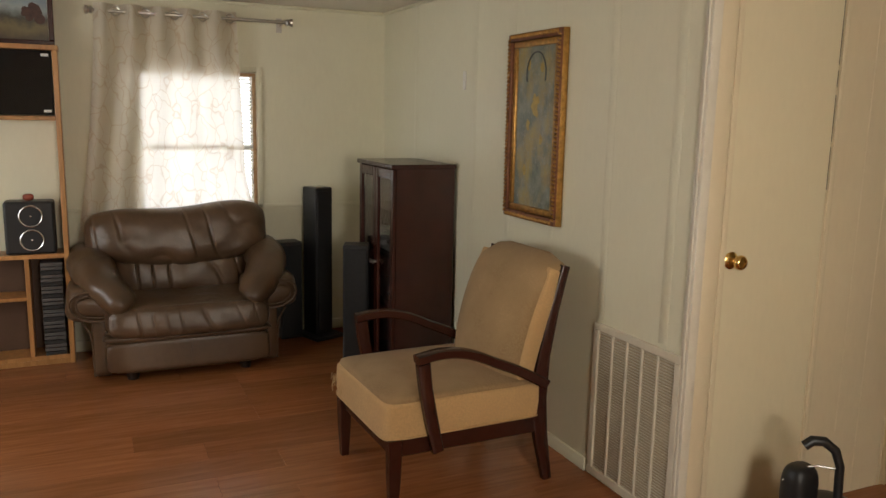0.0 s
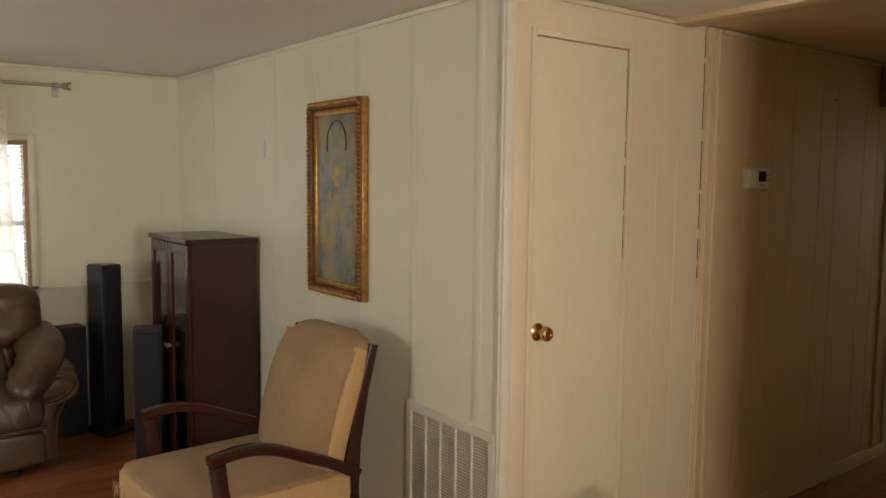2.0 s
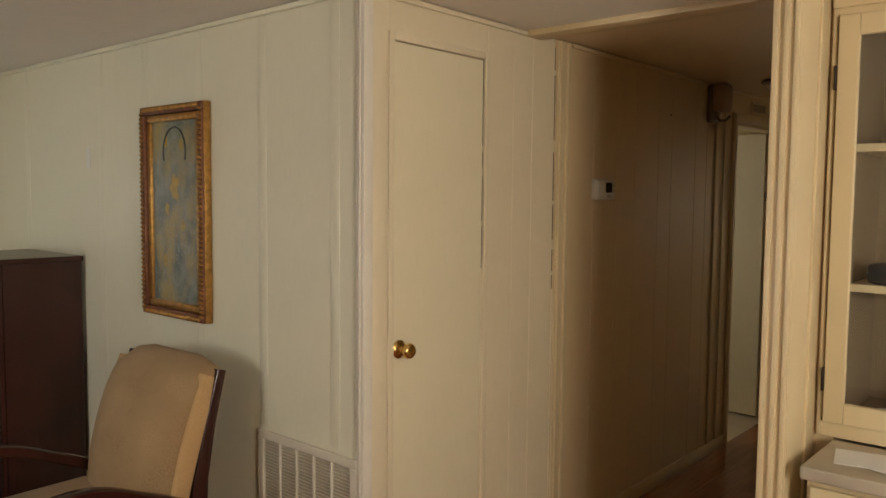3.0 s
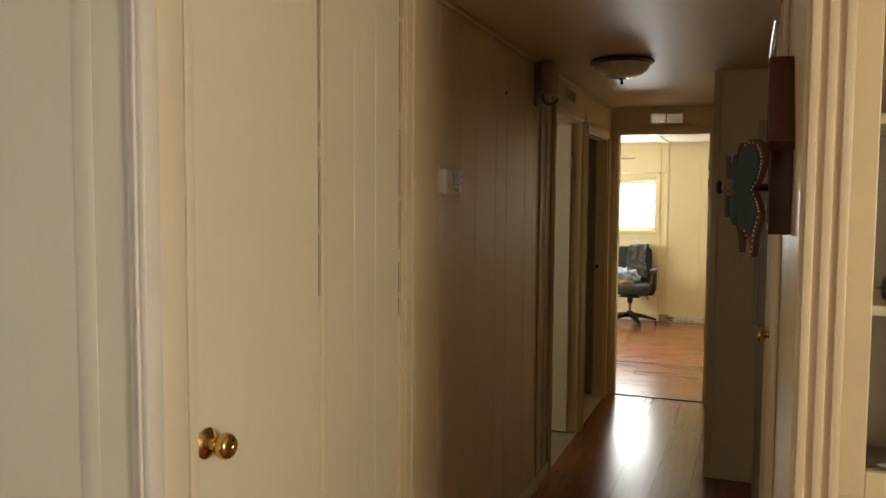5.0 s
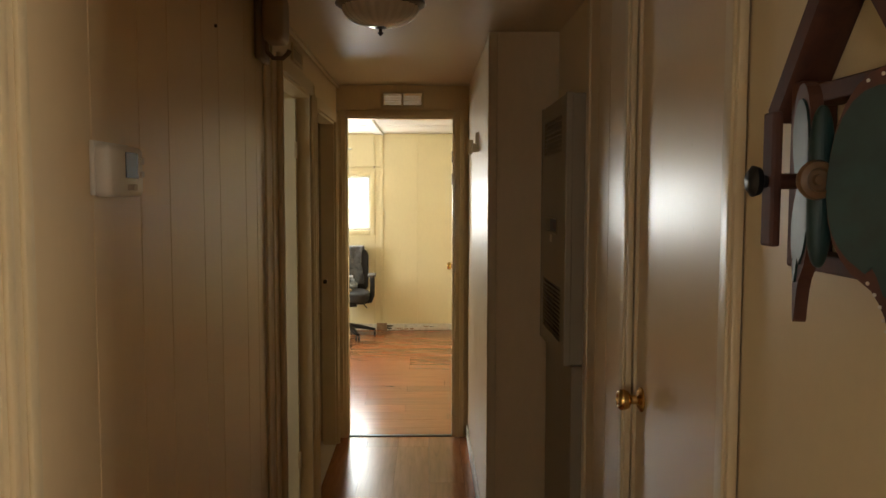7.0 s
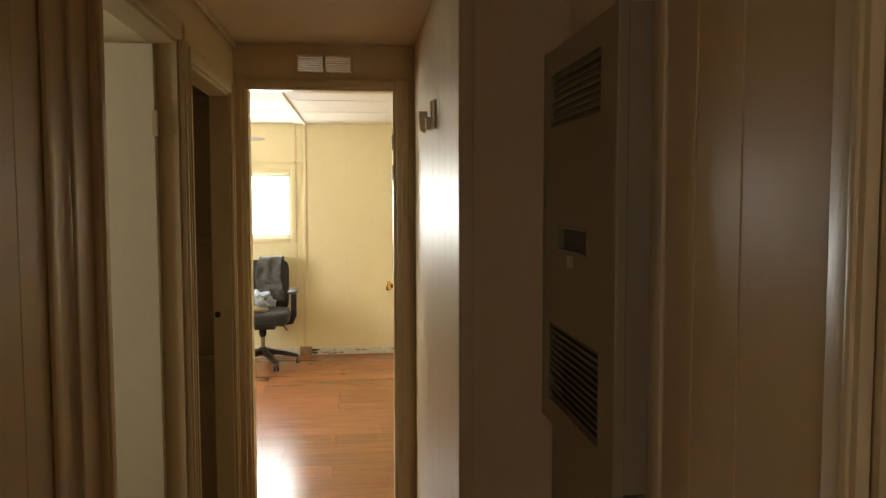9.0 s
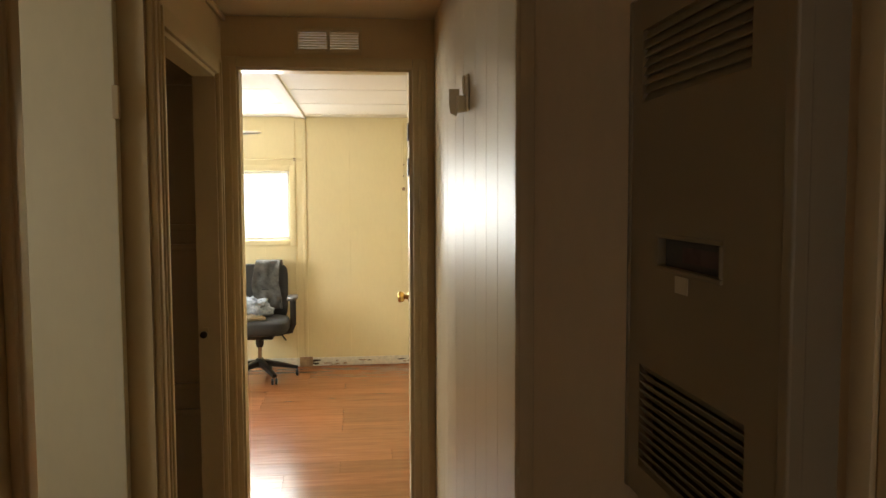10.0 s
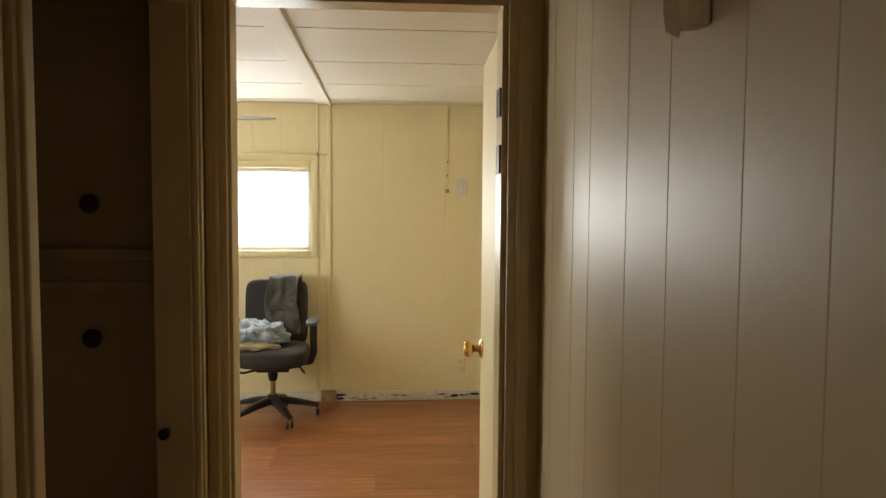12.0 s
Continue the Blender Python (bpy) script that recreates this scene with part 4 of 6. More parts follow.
# the back: a curved upholstered panel with lighter side borders
bm = bmesh.new()
rows = []
for j in range(15):
    v = j / 14
    z = 0.40 + 0.56 * v
    yc = 0.235 + 0.055 * v + 0.09 * v * v
    half = 0.272 + 0.01 * v
    ring = []
    for i in range(17):
        u = -1 + 2 * i / 16
        bulge = 0.085 * (1 - u * u) ** 0.7 * math.sin(math.pi * min(0.97, 0.25 + v * 0.65))
        top = math.sqrt(max(0.0, 1 - (max(0.0, v - 0.8) / 0.2) ** 2))
        ring.append((u * half, yc + 0.045 - (0.070 + bulge) * (0.15 + 0.85 * top), z - 0.035 * abs(u) ** 5 * max(0.0, v - 0.7) / 0.3))
    back = [(u2, yc + 0.055, z - (0.038 * max(0.0, v - 0.7) / 0.3 if abs(u2) > 0.2 else 0.0)) for u2 in (half, 0.16, -0.16, -half)]
    rows.append([bm.verts.new(p) for p in ring + back])
for r0, r1 in zip(rows, rows[1:]):
    n0 = len(r0)
    for i in range(n0):
        bm.faces.new((r0[i], r0[(i + 1) % n0], r1[(i + 1) % n0], r1[i]))
bm.faces.new(rows[0][::-1])
bm.faces.new(rows[-1])
bmesh.ops.recalc_face_normals(bm, faces=bm.faces[:])
rest = smooth(part("backrest", bm, SEATCLOTH, c, "rounded tan velour back"), 70)
for sx in (-1, 1):
    pts = []
    for j in range(11):
        v = j / 10
        pts.append((sx * (0.262 + 0.008 * v), 0.245 + 0.055 * v + 0.09 * v * v, 0.40 + 0.505 * v))
    smooth(part("side_border", sweep(bmesh.new(), pts, [0.034 + 0.040 * math.sin(math.pi * k / 10) for k in range(11)], [0.07] * 11, (0, 1, 0), 0.3), SIDECLOTH, rest, "lighter velour border"), 60)
part("top_rail", boxes((-0.285, 0.285, 0.405, 0.432, 0.85, 0.905), bevel=0.005), CHERRYX, c)

# ---- glass-fronted cabinet ----
k = thing("display_cabinet", "dark cherry cabinet with two glass doors", "cabinet", (-1.955, -0.02, 0), 0)
D0, D1 = -0.375, 0.0
for nm, r in (("side_panel", (-0.59, -0.57, D0 + 0.02, D1, 0.06, 1.224)), ("side_panel", (-0.02, 0.0, D0 + 0.02, D1, 0.06, 1.224)), ("back_panel", (-0.57, -0.02, D1 - 0.012, D1, 0.06, 1.224)), ("bottom_panel", (-0.57, -0.02, D0 + 0.03, D1 - 0.012, 0.06, 0.08))):
    part(nm, boxes(r), CHERRY, k)
part("plinth", boxes((-0.58, -0.01, D0 + 0.035, D1 - 0.01, 0.0, 0.06)), CHERRYX, k)
part("top", boxes((-0.605, 0.015, D0 - 0.012, D1 + 0.004, 1.224, 1.250), bevel=0.006), CHERRYX, k)
for z in (0.40, 0.70, 0.98):
    part("shelf", boxes((-0.568, -0.022, D0 + 0.05, D1 - 0.014, z - 0.009, z + 0.009)), CHERRYX, k)
for x0, x1, hx in ((-0.588, -0.300, -0.318), (-0.296, -0.002, -0.278)):
    bm = bmesh.new()
    for r in ((x0, x0 + 0.045, D0, D0 + 0.02, 0.07, 1.220), (x1 - 0.045, x1, D0, D0 + 0.02, 0.07, 1.220), (x0 + 0.045, x1 - 0.045, D0, D0 + 0.02, 1.165, 1.220), (x0 + 0.045, x1 - 0.045, D0, D0 + 0.02, 0.07, 0.13)):
        box(bm, *r, bevel=0.004)
    dr = part("door", bm, CHERRY, k)
    gl = part("pane", boxes((x0 + 0.040, x1 - 0.040, D0 + 0.008, D0 + 0.012, 0.125, 1.170)), GLASS, dr, "clear glass pane")
    gl.visible_shadow = False
    smooth(part("handle", lathe(bmesh.new(), [(0, 0), (0.007, 0), (0.006, 0.012), (0.013, 0.016), (0.013, 0.024), (0, 0.028)], (hx, D0, 0.66), "-Y", 14), STEEL, dr))
BOOK = plain("dull_box", (0.10, 0.09, 0.085), 0.6, 0.0, 0.4)
GLAZED = plain("glazed_ware", (0.45, 0.46, 0.46), 0.2)
for n0, x, z, w, h in (("cassette_deck", -0.30, 0.41, 0.42, 0.11), ("amplifier", -0.30, 0.71, 0.42, 0.13)):
    a = thing(n0, "dark grey stereo component on a cabinet shelf", "stereo", (-1.955 + x, -0.02, z), 0)
    part("case", boxes((-w / 2, w / 2, -0.28, -0.05, 0, h), bevel=0.004), BLACKPL, a)
    part("front_plate", boxes((-w / 2 + 0.006, w / 2 - 0.006, -0.285, -0.279, 0.008, h - 0.008), bevel=0.001), BOOK, a)
    for q in (-0.14, 0.02, 0.13):
        smooth(part("dial", lathe(bmesh.new(), [(0, 0), (0.016, 0), (0.015, 0.012), (0, 0.012)], (q, -0.285, h / 2), "-Y", 14), SILVER, a))
for x, z in ((-0.44, 0.99), (-0.30, 0.99), (-0.15, 0.99), (-0.40, 0.085), (-0.2, 0.085)):
    a = thing("glass_jar", "small grey glazed jar on a cabinet shelf", "jar", (-1.955 + x, -0.19, z), 0, "jars in the cabinet")
    smooth(part("jar", lathe(bmesh.new(), [(0, 0), (0.035, 0), (0.045, 0.03), (0.04, 0.08), (0.022, 0.10), (0.026, 0.12), (0, 0.12)], (0, 0, 0), "Z", 18), GLAZED, a))

# ---- loudspeakers ----
sp = thing("tower_speaker", "tall slim black floor loudspeaker on a flat base", "loudspeaker", (-3.05, -0.515, 0), 20)
part("base_plate", boxes((-0.13, 0.14, -0.12, 0.12, 0, 0.022), bevel=0.008), BLACK, sp)
part("case", boxes((-0.09, 0.06, -0.068, 0.068, 0.022, 1.03), bevel=0.008), BLACK, sp)
part("grille", boxes((0.060, 0.072, -0.058, 0.058, 0.05, 1.005), bevel=0.005), GRILLE, sp)
part("vent_slot", boxes((-0.06, 0.03, -0.03, 0.03, 1.0295, 1.032)), SILVER, sp)


def small_speaker(x, y, turn, h):
    a = thing("bookshelf_speaker", "black upright loudspeaker standing by the wall", "loudspeaker", (x, y, 0), turn, "speakers by the wall")
    part("case", boxes((-0.08, 0.06, -0.075, 0.075, 0, h), bevel=0.006), BLACK, a)
    part("grille", boxes((0.060, 0.070, -0.066, 0.066, 0.02, h - 0.02), bevel=0.004), GRILLE, a)


small_speaker(-3.09, -0.715, 5, 0.665)
small_speaker(-2.33, -0.485, -22, 0.755)
sw = tagged(part("plug_plate", boxes((-3.2, -3.19, -0.84, -0.77, 0.20, 0.32), bevel=0.003), WHITEPL), "white wall outlet plate", "outlet", kind="structure")

# ---- curtain and rod ----
rod = thing("curtain_rod", "brushed steel curtain rod with round ends above the window", "curtain rod", (-3.12, -1.28, 2.092), 0)
smooth(part("pole", tube(bmesh.new(), [(0, -0.58, 0), (0, 0.58, 0)], 0.011, 14), STEEL, rod))
for sg in (-1, 1):
    smooth(part("finial", lathe(bmesh.new(), [(0, 0), (0.013, 0), (0.024, 0.012), (0.014, 0.022), (0.024, 0.030), (0.026, 0.044), (0, 0.05)], (0, sg * 0.57, 0), "Y" if sg > 0 else "-Y", 18), STEEL, rod))
    part("bracket", boxes((-0.08, 0.006, sg * 0.545 - 0.008, sg * 0.545 + 0.008, -0.02, -0.008), (-0.08, -0.074, sg * 0.545 - 0.018, sg * 0.545 + 0.018, -0.06, 0.03), bevel=0.002), STEEL, rod)
SHEER = bpy.data.materials.new("sheer_curtain")
SHEER.use_nodes = True
n, l = SHEER.node_tree.nodes, SHEER.node_tree.links
p = n["Principled BSDF"]
p.inputs["Roughness"].default_value = 0.8
tcn = n.new("ShaderNodeTexCoord")
mpn = n.new("ShaderNodeMapping")
mpn.inputs["Scale"].default_value = (1, 12, 4.6)
l.new(tcn.outputs["Object"], mpn.inputs[0])
wv = n.new("ShaderNodeTexVoronoi")
wv.feature, wv.inputs["Scale"].default_value = "DISTANCE_TO_EDGE", 1.3
warp = n.new("ShaderNodeTexNoise")
warp.inputs["Scale"].default_value, warp.inputs["Detail"].default_value = 5.0, 2.0
l.new(tcn.outputs["Object"], warp.inputs[0])
wm = n.new("ShaderNodeVectorMath")
wm.operation = "MULTIPLY_ADD"
wm.inputs[1].default_value = (1.6, 1.6, 1.6)
l.new(warp.outputs["Color"], wm.inputs[0])
l.new(mpn.outputs[0], wm.inputs[2])
l.new(wm.outputs[0], wv.inputs[0])
vine = n.new("ShaderNodeMapRange")
vine.inputs[1].default_value, vine.inputs[2].default_value, vine.inputs[3].default_value, vine.inputs[4].default_value = 0.0, 0.045, 1.0, 0.0
l.new(wv.outputs["Distance"], vine.inputs[0])
col = mix_colour(n, l, vine.outputs[0], (0.86, 0.80, 0.70), (0.66, 0.55, 0.43))
l.new(col, p.inputs["Base Color"])
tl = n.new("ShaderNodeBsdfTranslucent")
l.new(col, tl.inputs[0])
tp = n.new("ShaderNodeBsdfTransparent")
m1, m2 = n.new("ShaderNodeMixShader"), n.new("ShaderNodeMixShader")
m1.inputs[0].default_value = 0.5
l.new(p.outputs[0], m1.inputs[1])
l.new(tl.outputs[0], m1.inputs[2])
fac = n.new("ShaderNodeMapRange")
fac.inputs[3].default_value, fac.inputs[4].default_value = 0.15, 0.06
l.new(vine.outputs[0], fac.inputs[0])
l.new(fac.outputs[0], m2.inputs[0])
l.new(m1.outputs[0], m2.inputs[1])
l.new(tp.outputs[0], m2.inputs[2])
l.new(m2.outputs[0], n["Material Output"].inputs[0])
cu = thing("sheer_curtain", "sheer off-white curtain with a brown vine pattern on grommets", "curtain", (-3.12, -1.28, 0), 0)
bm = bmesh.new()
NU, NV = 150, 40
grid = []
for j in range(NV + 1):
    v = j / NV
    z = 2.135 - 1.62 * v
    row = []
    for i in range(NU + 1):
        u = i / NU
        left, right = -0.57 - 0.19 * v ** 1.4, 0.26 + 0.04 * v + (0.07 * max(0, (v - 0.62)) * 4 if v > 0.62 else 0)
        y = left + (right - left) * (u + 0.012 * math.sin(6 * u + 3 * v))
        amp = 0.030 + 0.012 * math.sin(u * 9)
        x = amp * math.sin(2 * math.pi * (u * 5.0 + 0.12 * v * math.sin(5 * u))) + 0.010 * v * math.sin(31 * u + 4 * v)
        row.append(bm.verts.new((x, y, z)))
    grid.append(row)
for r0, r1 in zip(grid, grid[1:]):
    for i in range(NU):
        bm.faces.new((r0[i], r0[i + 1], r1[i + 1], r1[i]))
smooth(part("fabric", bm, SHEER, cu), 180)
for q in range(10):
    u = (q + 0.5) / 10
    y = -0.57 + 0.83 * u
    ring = [(0.026 * math.cos(radians(a)) * 0.2, y + 0.026 * math.cos(radians(a)) * 0.9, 2.092 + 0.026 * math.sin(radians(a))) for a in range(0, 361, 24)]
    smooth(part("grommet", tube(bmesh.new(), ring, 0.005, 6), STEEL, cu, "brushed steel grommet"))

# ---- wall unit ----
u = thing("wall_unit", "honey pine wall unit with open shelves", "shelf unit", (-2.975, -2.05, 0), 0)
B = -0.20
def plank(name, *r):
    return part(name, boxes(r, bevel=0.003), PINE, u)
plank("side_panel", B, 0.0, -0.028, 0.0, 0.0, 1.84)
plank("side_panel", B, 0.0, -1.25, -1.222, 0.0, 1.84)
for z in (0.045, 0.66, 1.46):
    plank("shelf", B, -0.002, -1.222, -0.028, z - 0.013, z + 0.013)
plank("shelf", B, -0.002, -1.222, -0.24, 0.40, 0.422)
plank("top_board", B, 0.006, -1.255, 0.005, 1.84, 1.868)
plank("divider", B, -0.004, -0.24, -0.215, 0.058, 0.647)
plank("plinth", -0.02, -0.006, -1.222, -0.028, 0.0, 0.032)
part("back_panel", boxes((B - 0.008, B, -1.25, 0.0, 0.66, 1.84)), LIVING, u)
# The lower bays have a darker back than the upper ones.
part("lower_back", boxes((B - 0.008, B, -1.25, 0.0, 0.03, 0.659)), plain("dark_brown_back", (0.10, 0.05, 0.025), 0.6), u)
dg = part("glass_door", boxes((-0.012, -0.004, -1.218, -0.032, 1.478, 1.836), bevel=0.001), SMOKED, u, "smoked glass door")
for z in (1.50, 1.812):
    part("hinge", boxes((-0.004, 0.004, -0.085, -0.045, z - 0.008, z + 0.008), bevel=0.002), WHITEPL, dg)
a = thing("stereo_speaker", "black stereo loudspeaker with two silver-ringed cones", "loudspeaker", (-2.985, -2.24, 0.673), 0)
part("case", boxes((-0.15, 0.0, -0.14, 0.125, 0, 0.31), bevel=0.015), BLACKPL, a)
for z in (0.085, 0.225):
    cn = smooth(part("cone", lathe(bmesh.new(), [(0, -0.012), (0.02, -0.010), (0.03, -0.016), (0.052, 0.004), (0.056, 0.004)], (0.0, 0.0, z), "X", 28), BLACK, a))
    ring = [(0.004, 0.060 * math.cos(radians(q)), z + 0.060 * math.sin(radians(q))) for q in range(0, 361, 12)]
    smooth(part("ring", tube(bmesh.new(), ring, 0.006, 8), SILVER, cn, "silver ring"))
    smooth(part("cap", lathe(bmesh.new(), [(0.02, -0.012), (0.019, -0.004), (0.010, 0.003), (0, 0.005)], (0, 0, z), "X", 18), SILVER, cn))
FRUIT = plain("red_trinket", (0.30, 0.06, 0.03), 0.5)
a = thing("trinket", "small reddish trinket on the loudspeaker", "ornament", (-3.05, -2.25, 0.983), 0)
smooth(part("figure", cushion(bmesh.new(), (0, 0, 0.02), (0.04, 0.06, 0.04), 0.8, 0.8, wrinkle=0.004), FRUIT, a))
# disc stack in the lower bay
for q in range(24):
    a = thing("disc_case", "dark disc case in a stack on the bottom shelf", "disc case", (-3.045, -2.152, 0.058 + q * 0.0235), random.Random(q).uniform(-2, 2), "stack of disc cases")
    part("case", boxes((-0.07, 0.062, -0.058, 0.058, 0.0, 0.020), bevel=0.002), BOOK if q % 3 else BLACKPL, a)
a = thing("landscape_painting", "dark framed landscape painting on top of the wall unit", "painting", (-3.06, -2.36, 1.869), 0)
PIC = bpy.data.materials.new("landscape")
PIC.use_nodes = True
n, l = PIC.node_tree.nodes, PIC.node_tree.links
tcn = n.new("ShaderNodeTexCoord")
sx = n.new("ShaderNodeSeparateXYZ")
l.new(tcn.outputs["Object"], sx.inputs[0])
nz = noise_of(n, l, 9, 5)
ad = n.new("ShaderNodeMath")
ad.operation = "MULTIPLY_ADD"
ad.inputs[1].default_value = 0.12
l.new(nz, ad.inputs[0])
l.new(sx.outputs[2], ad.inputs[2])
cr = n.new("ShaderNodeValToRGB")
for pos, cc in ((0.10, (0.07, 0.05, 0.025)), (0.16, (0.16, 0.12, 0.05)), (0.20, (0.05, 0.045, 0.03)), (0.26, (0.30, 0.34, 0.33)), (0.36, (0.12, 0.20, 0.30))):
    e = cr.color_ramp.elements.new(pos)
    e.color = (*cc, 1)
cr.color_ramp.elements.remove(cr.color_ramp.elements[0])
l.new(ad.outputs[0], cr.inputs[0])
l.new(cr.outputs[0], n["Principled BSDF"].inputs["Base Color"])
n["Principled BSDF"].inputs["Roughness"].default_value = 0.35
part("canvas", boxes((-0.012, 0.004, -0.46, 0.27, 0.025, 0.30)), PIC, a)
part("frame", boxes((-0.02, 0.018, -0.49, 0.30, 0.0, 0.028), (-0.02, 0.018, -0.49, 0.30, 0.298, 0.326), (-0.02, 0.018, 0.272, 0.30, 0.028, 0.298), (-0.02, 0.018, -0.49, -0.462, 0.028, 0.298), bevel=0.005), CHERRYX, a)
TREE = plain("painted_tree", (0.07, 0.025, 0.015), 0.5, 0.0, 0.5, 40)
bm = bmesh.new()
for q in range(14):
    r = random.Random(q)
    bmesh.ops.create_circle(bm, cap_ends=True, segments=9, radius=r.uniform(0.014, 0.03), matrix=Matrix.Translation((0.0046 + q * 0.0001, 0.19 + r.uniform(-0.045, 0.045), 0.17 + r.uniform(-0.03, 0.05))) @ Matrix.Rotation(radians(90), 4, "Y"))
part("painted_tree", bm, TREE, a)

# ---- picture on the wall ----
a = thing("framed_painting", "blue-grey and ochre abstract painting in a carved gilt frame", "painting", (-1.102, -0.002, 1.477), 0)
PW, PH = 0.235, 0.435
m, n, l, p = nodes_of("abstract_canvas")
big = noise_of(n, l, 7, 5, (1, 1, 0.6))
mid = noise_of(n, l, 16, 6, (1, 1, 0.7))
fine = noise_of(n, l, 90, 4)
cc = mix_colour(n, l, ramp(n, l, mid, 0.35, 0.65), (0.085, 0.10, 0.085), (0.23, 0.25, 0.195))
cc = mix_colour(n, l, ramp(n, l, big, 0.46, 0.64), cc, (0.34, 0.25, 0.07))
cc = mix_colour(n, l, ramp(n, l, fine, 0.55, 0.8), cc, (0.30, 0.31, 0.28))
l.new(cc, p.inputs["Base Color"])
p.inputs["Roughness"].default_value = 0.38
bump_of(n, l, mid, 0.5, 0.004, p)
CANVAS = m
part("canvas", boxes((-PW + 0.06, PW - 0.06, -0.016, -0.006, -PH + 0.06, PH - 0.06)), CANVAS, a)
STROKE = plain("dark_paint_stroke", (0.05, 0.06, 0.06), 0.45)
OCHRE = plain("ochre_paint", (0.45, 0.30, 0.05), 0.45, 0.0, 0.4, 30)
bm = tube(bmesh.new(), [(0.085 * math.cos(radians(q)), -0.017, 0.245 + 0.10 * math.sin(radians(q))) for q in range(-20, 201, 10)], 0.004, 6)
part("painted_arch", bm, STROKE, a)
for x, z, r in ((0.0, 0.11, 0.035), (0.012, 0.07, 0.022), (-0.07, 0.29, 0.02), (0.05, 0.27, 0.018), (-0.06, 0.01, 0.02), (0.06, -0.05, 0.018), (-0.08, -0.2, 0.02)):
    bm = bmesh.new()
    bmesh.ops.create_circle(bm, cap_ends=True, segments=14, radius=r, matrix=Matrix.Translation((x, -0.0165 - r * 0.01, z)) @ Matrix.Rotation(radians(90), 4, "X") @ Matrix.Diagonal((0.8, 1.3, 1, 1)))
    for v in bm.verts:
        v.co += Vector((noise.noise(v.co * 60), 0, noise.noise(v.co * 70))) * r * 0.7
    part("painted_patch", bm, OCHRE, a)
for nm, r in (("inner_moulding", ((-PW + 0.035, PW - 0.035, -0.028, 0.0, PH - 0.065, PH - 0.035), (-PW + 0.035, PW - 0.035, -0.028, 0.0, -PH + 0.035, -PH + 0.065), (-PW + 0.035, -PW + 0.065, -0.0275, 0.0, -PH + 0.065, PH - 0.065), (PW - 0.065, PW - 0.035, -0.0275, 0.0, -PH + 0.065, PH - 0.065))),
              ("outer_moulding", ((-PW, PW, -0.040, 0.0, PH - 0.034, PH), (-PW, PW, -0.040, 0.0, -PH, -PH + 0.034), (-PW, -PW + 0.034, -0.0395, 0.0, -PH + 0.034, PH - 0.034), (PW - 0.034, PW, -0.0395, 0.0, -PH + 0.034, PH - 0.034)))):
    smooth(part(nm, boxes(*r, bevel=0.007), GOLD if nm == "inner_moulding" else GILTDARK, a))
bm = bmesh.new()
for sg in (-1, 1):
    for q in range(44):
        z = -PH + 0.028 + q * (2 * PH - 0.056) / 43
        cushion(bm, (sg * (PW - 0.013), -0.040, z), (0.026, 0.016, 0.013), 1, 1, Matrix.Rotation(radians(25 * sg), 4, "Y"), nu=8, nv=5)
    for q in range(24):
        x = -PW + 0.03 + q * (2 * PW - 0.06) / 23
        cushion(bm, (x, -0.040, sg * (PH - 0.013)), (0.013, 0.014, 0.022), 1, 1, nu=8, nv=5)
smooth(part("carved_beading", bm, GOLD, a, "gilt carved beading"))
for sg in (-1, 1):
    smooth(part("gilt_edge", boxes((sg * PW, sg * (PW + 0.005), -0.030, 0.0, -PH, PH), bevel=0.002), GOLD, a))

tagged(part("thin_switch_plate", boxes((-1.905, -1.875, -0.010, -0.0005, 1.665, 1.765), bevel=0.003), WHITEPL), "small white plastic plate on the wall", "wall plate")

# ---- return air grille ----
VENT = plain("vent_enamel", (0.66, 0.60, 0.48), 0.4, 0.0, 0.12)
# Near-black, standing in for the shade behind the small vent's slats.
DUCTSHADE = plain("duct_shade", (0.03, 0.022, 0.015), 0.9)
a = thing("return_air_grille", "cream metal return air grille low on the wall", "vent", (-0.29, 0.0, 0.35), 0)
VX, VZ = 0.267, 0.335
# Plain tan sheet behind the slats, a little darker than their enamel.
part("backing", boxes((-VX + 0.02, VX - 0.02, -0.003, -0.0008, -VZ + 0.02, VZ - 0.02)), plain("tan_backing", (0.50, 0.42, 0.30), 0.9), a)
part("frame", boxes((-VX, VX, -0.014, 0.0, VZ - 0.032, VZ), (-VX, VX, -0.014, 0.0, -VZ, -VZ + 0.032), (-VX, -VX + 0.032, -0.0138, 0.0, -VZ + 0.032, VZ - 0.032), (VX - 0.032, VX, -0.0138, 0.0, -VZ + 0.032, VZ - 0.032), bevel=0.003), VENT, a)
cols = 5
cw = (2 * VX - 0.064) / cols
for q in range(1, cols):
    x = -VX + 0.032 + q * cw
    part("mullion", boxes((x - 0.0055, x + 0.0055, -0.0125, -0.003, -VZ + 0.032, VZ - 0.032), bevel=0.002), VENT, a)
me = None
for q in range(50):
    z = -VZ + 0.040 + q * (2 * VZ - 0.08) / 49
    if me is None:
        bm = bmesh.new()
        box(bm, -VX + 0.034, VX - 0.034, -0.0005, 0.0005, -0.0042, 0.0042)
        bmesh.ops.rotate(bm, verts=bm.verts, matrix=Matrix.Rotation(radians(35), 3, "X"))
        me = bpy.data.meshes.new("slat")
        bm.to_mesh(me)
        bm.free()
        me.materials.append(VENT)
    sl = new("slat", me)
    sl.location = (0, -0.0075, z)
    sl.parent = a

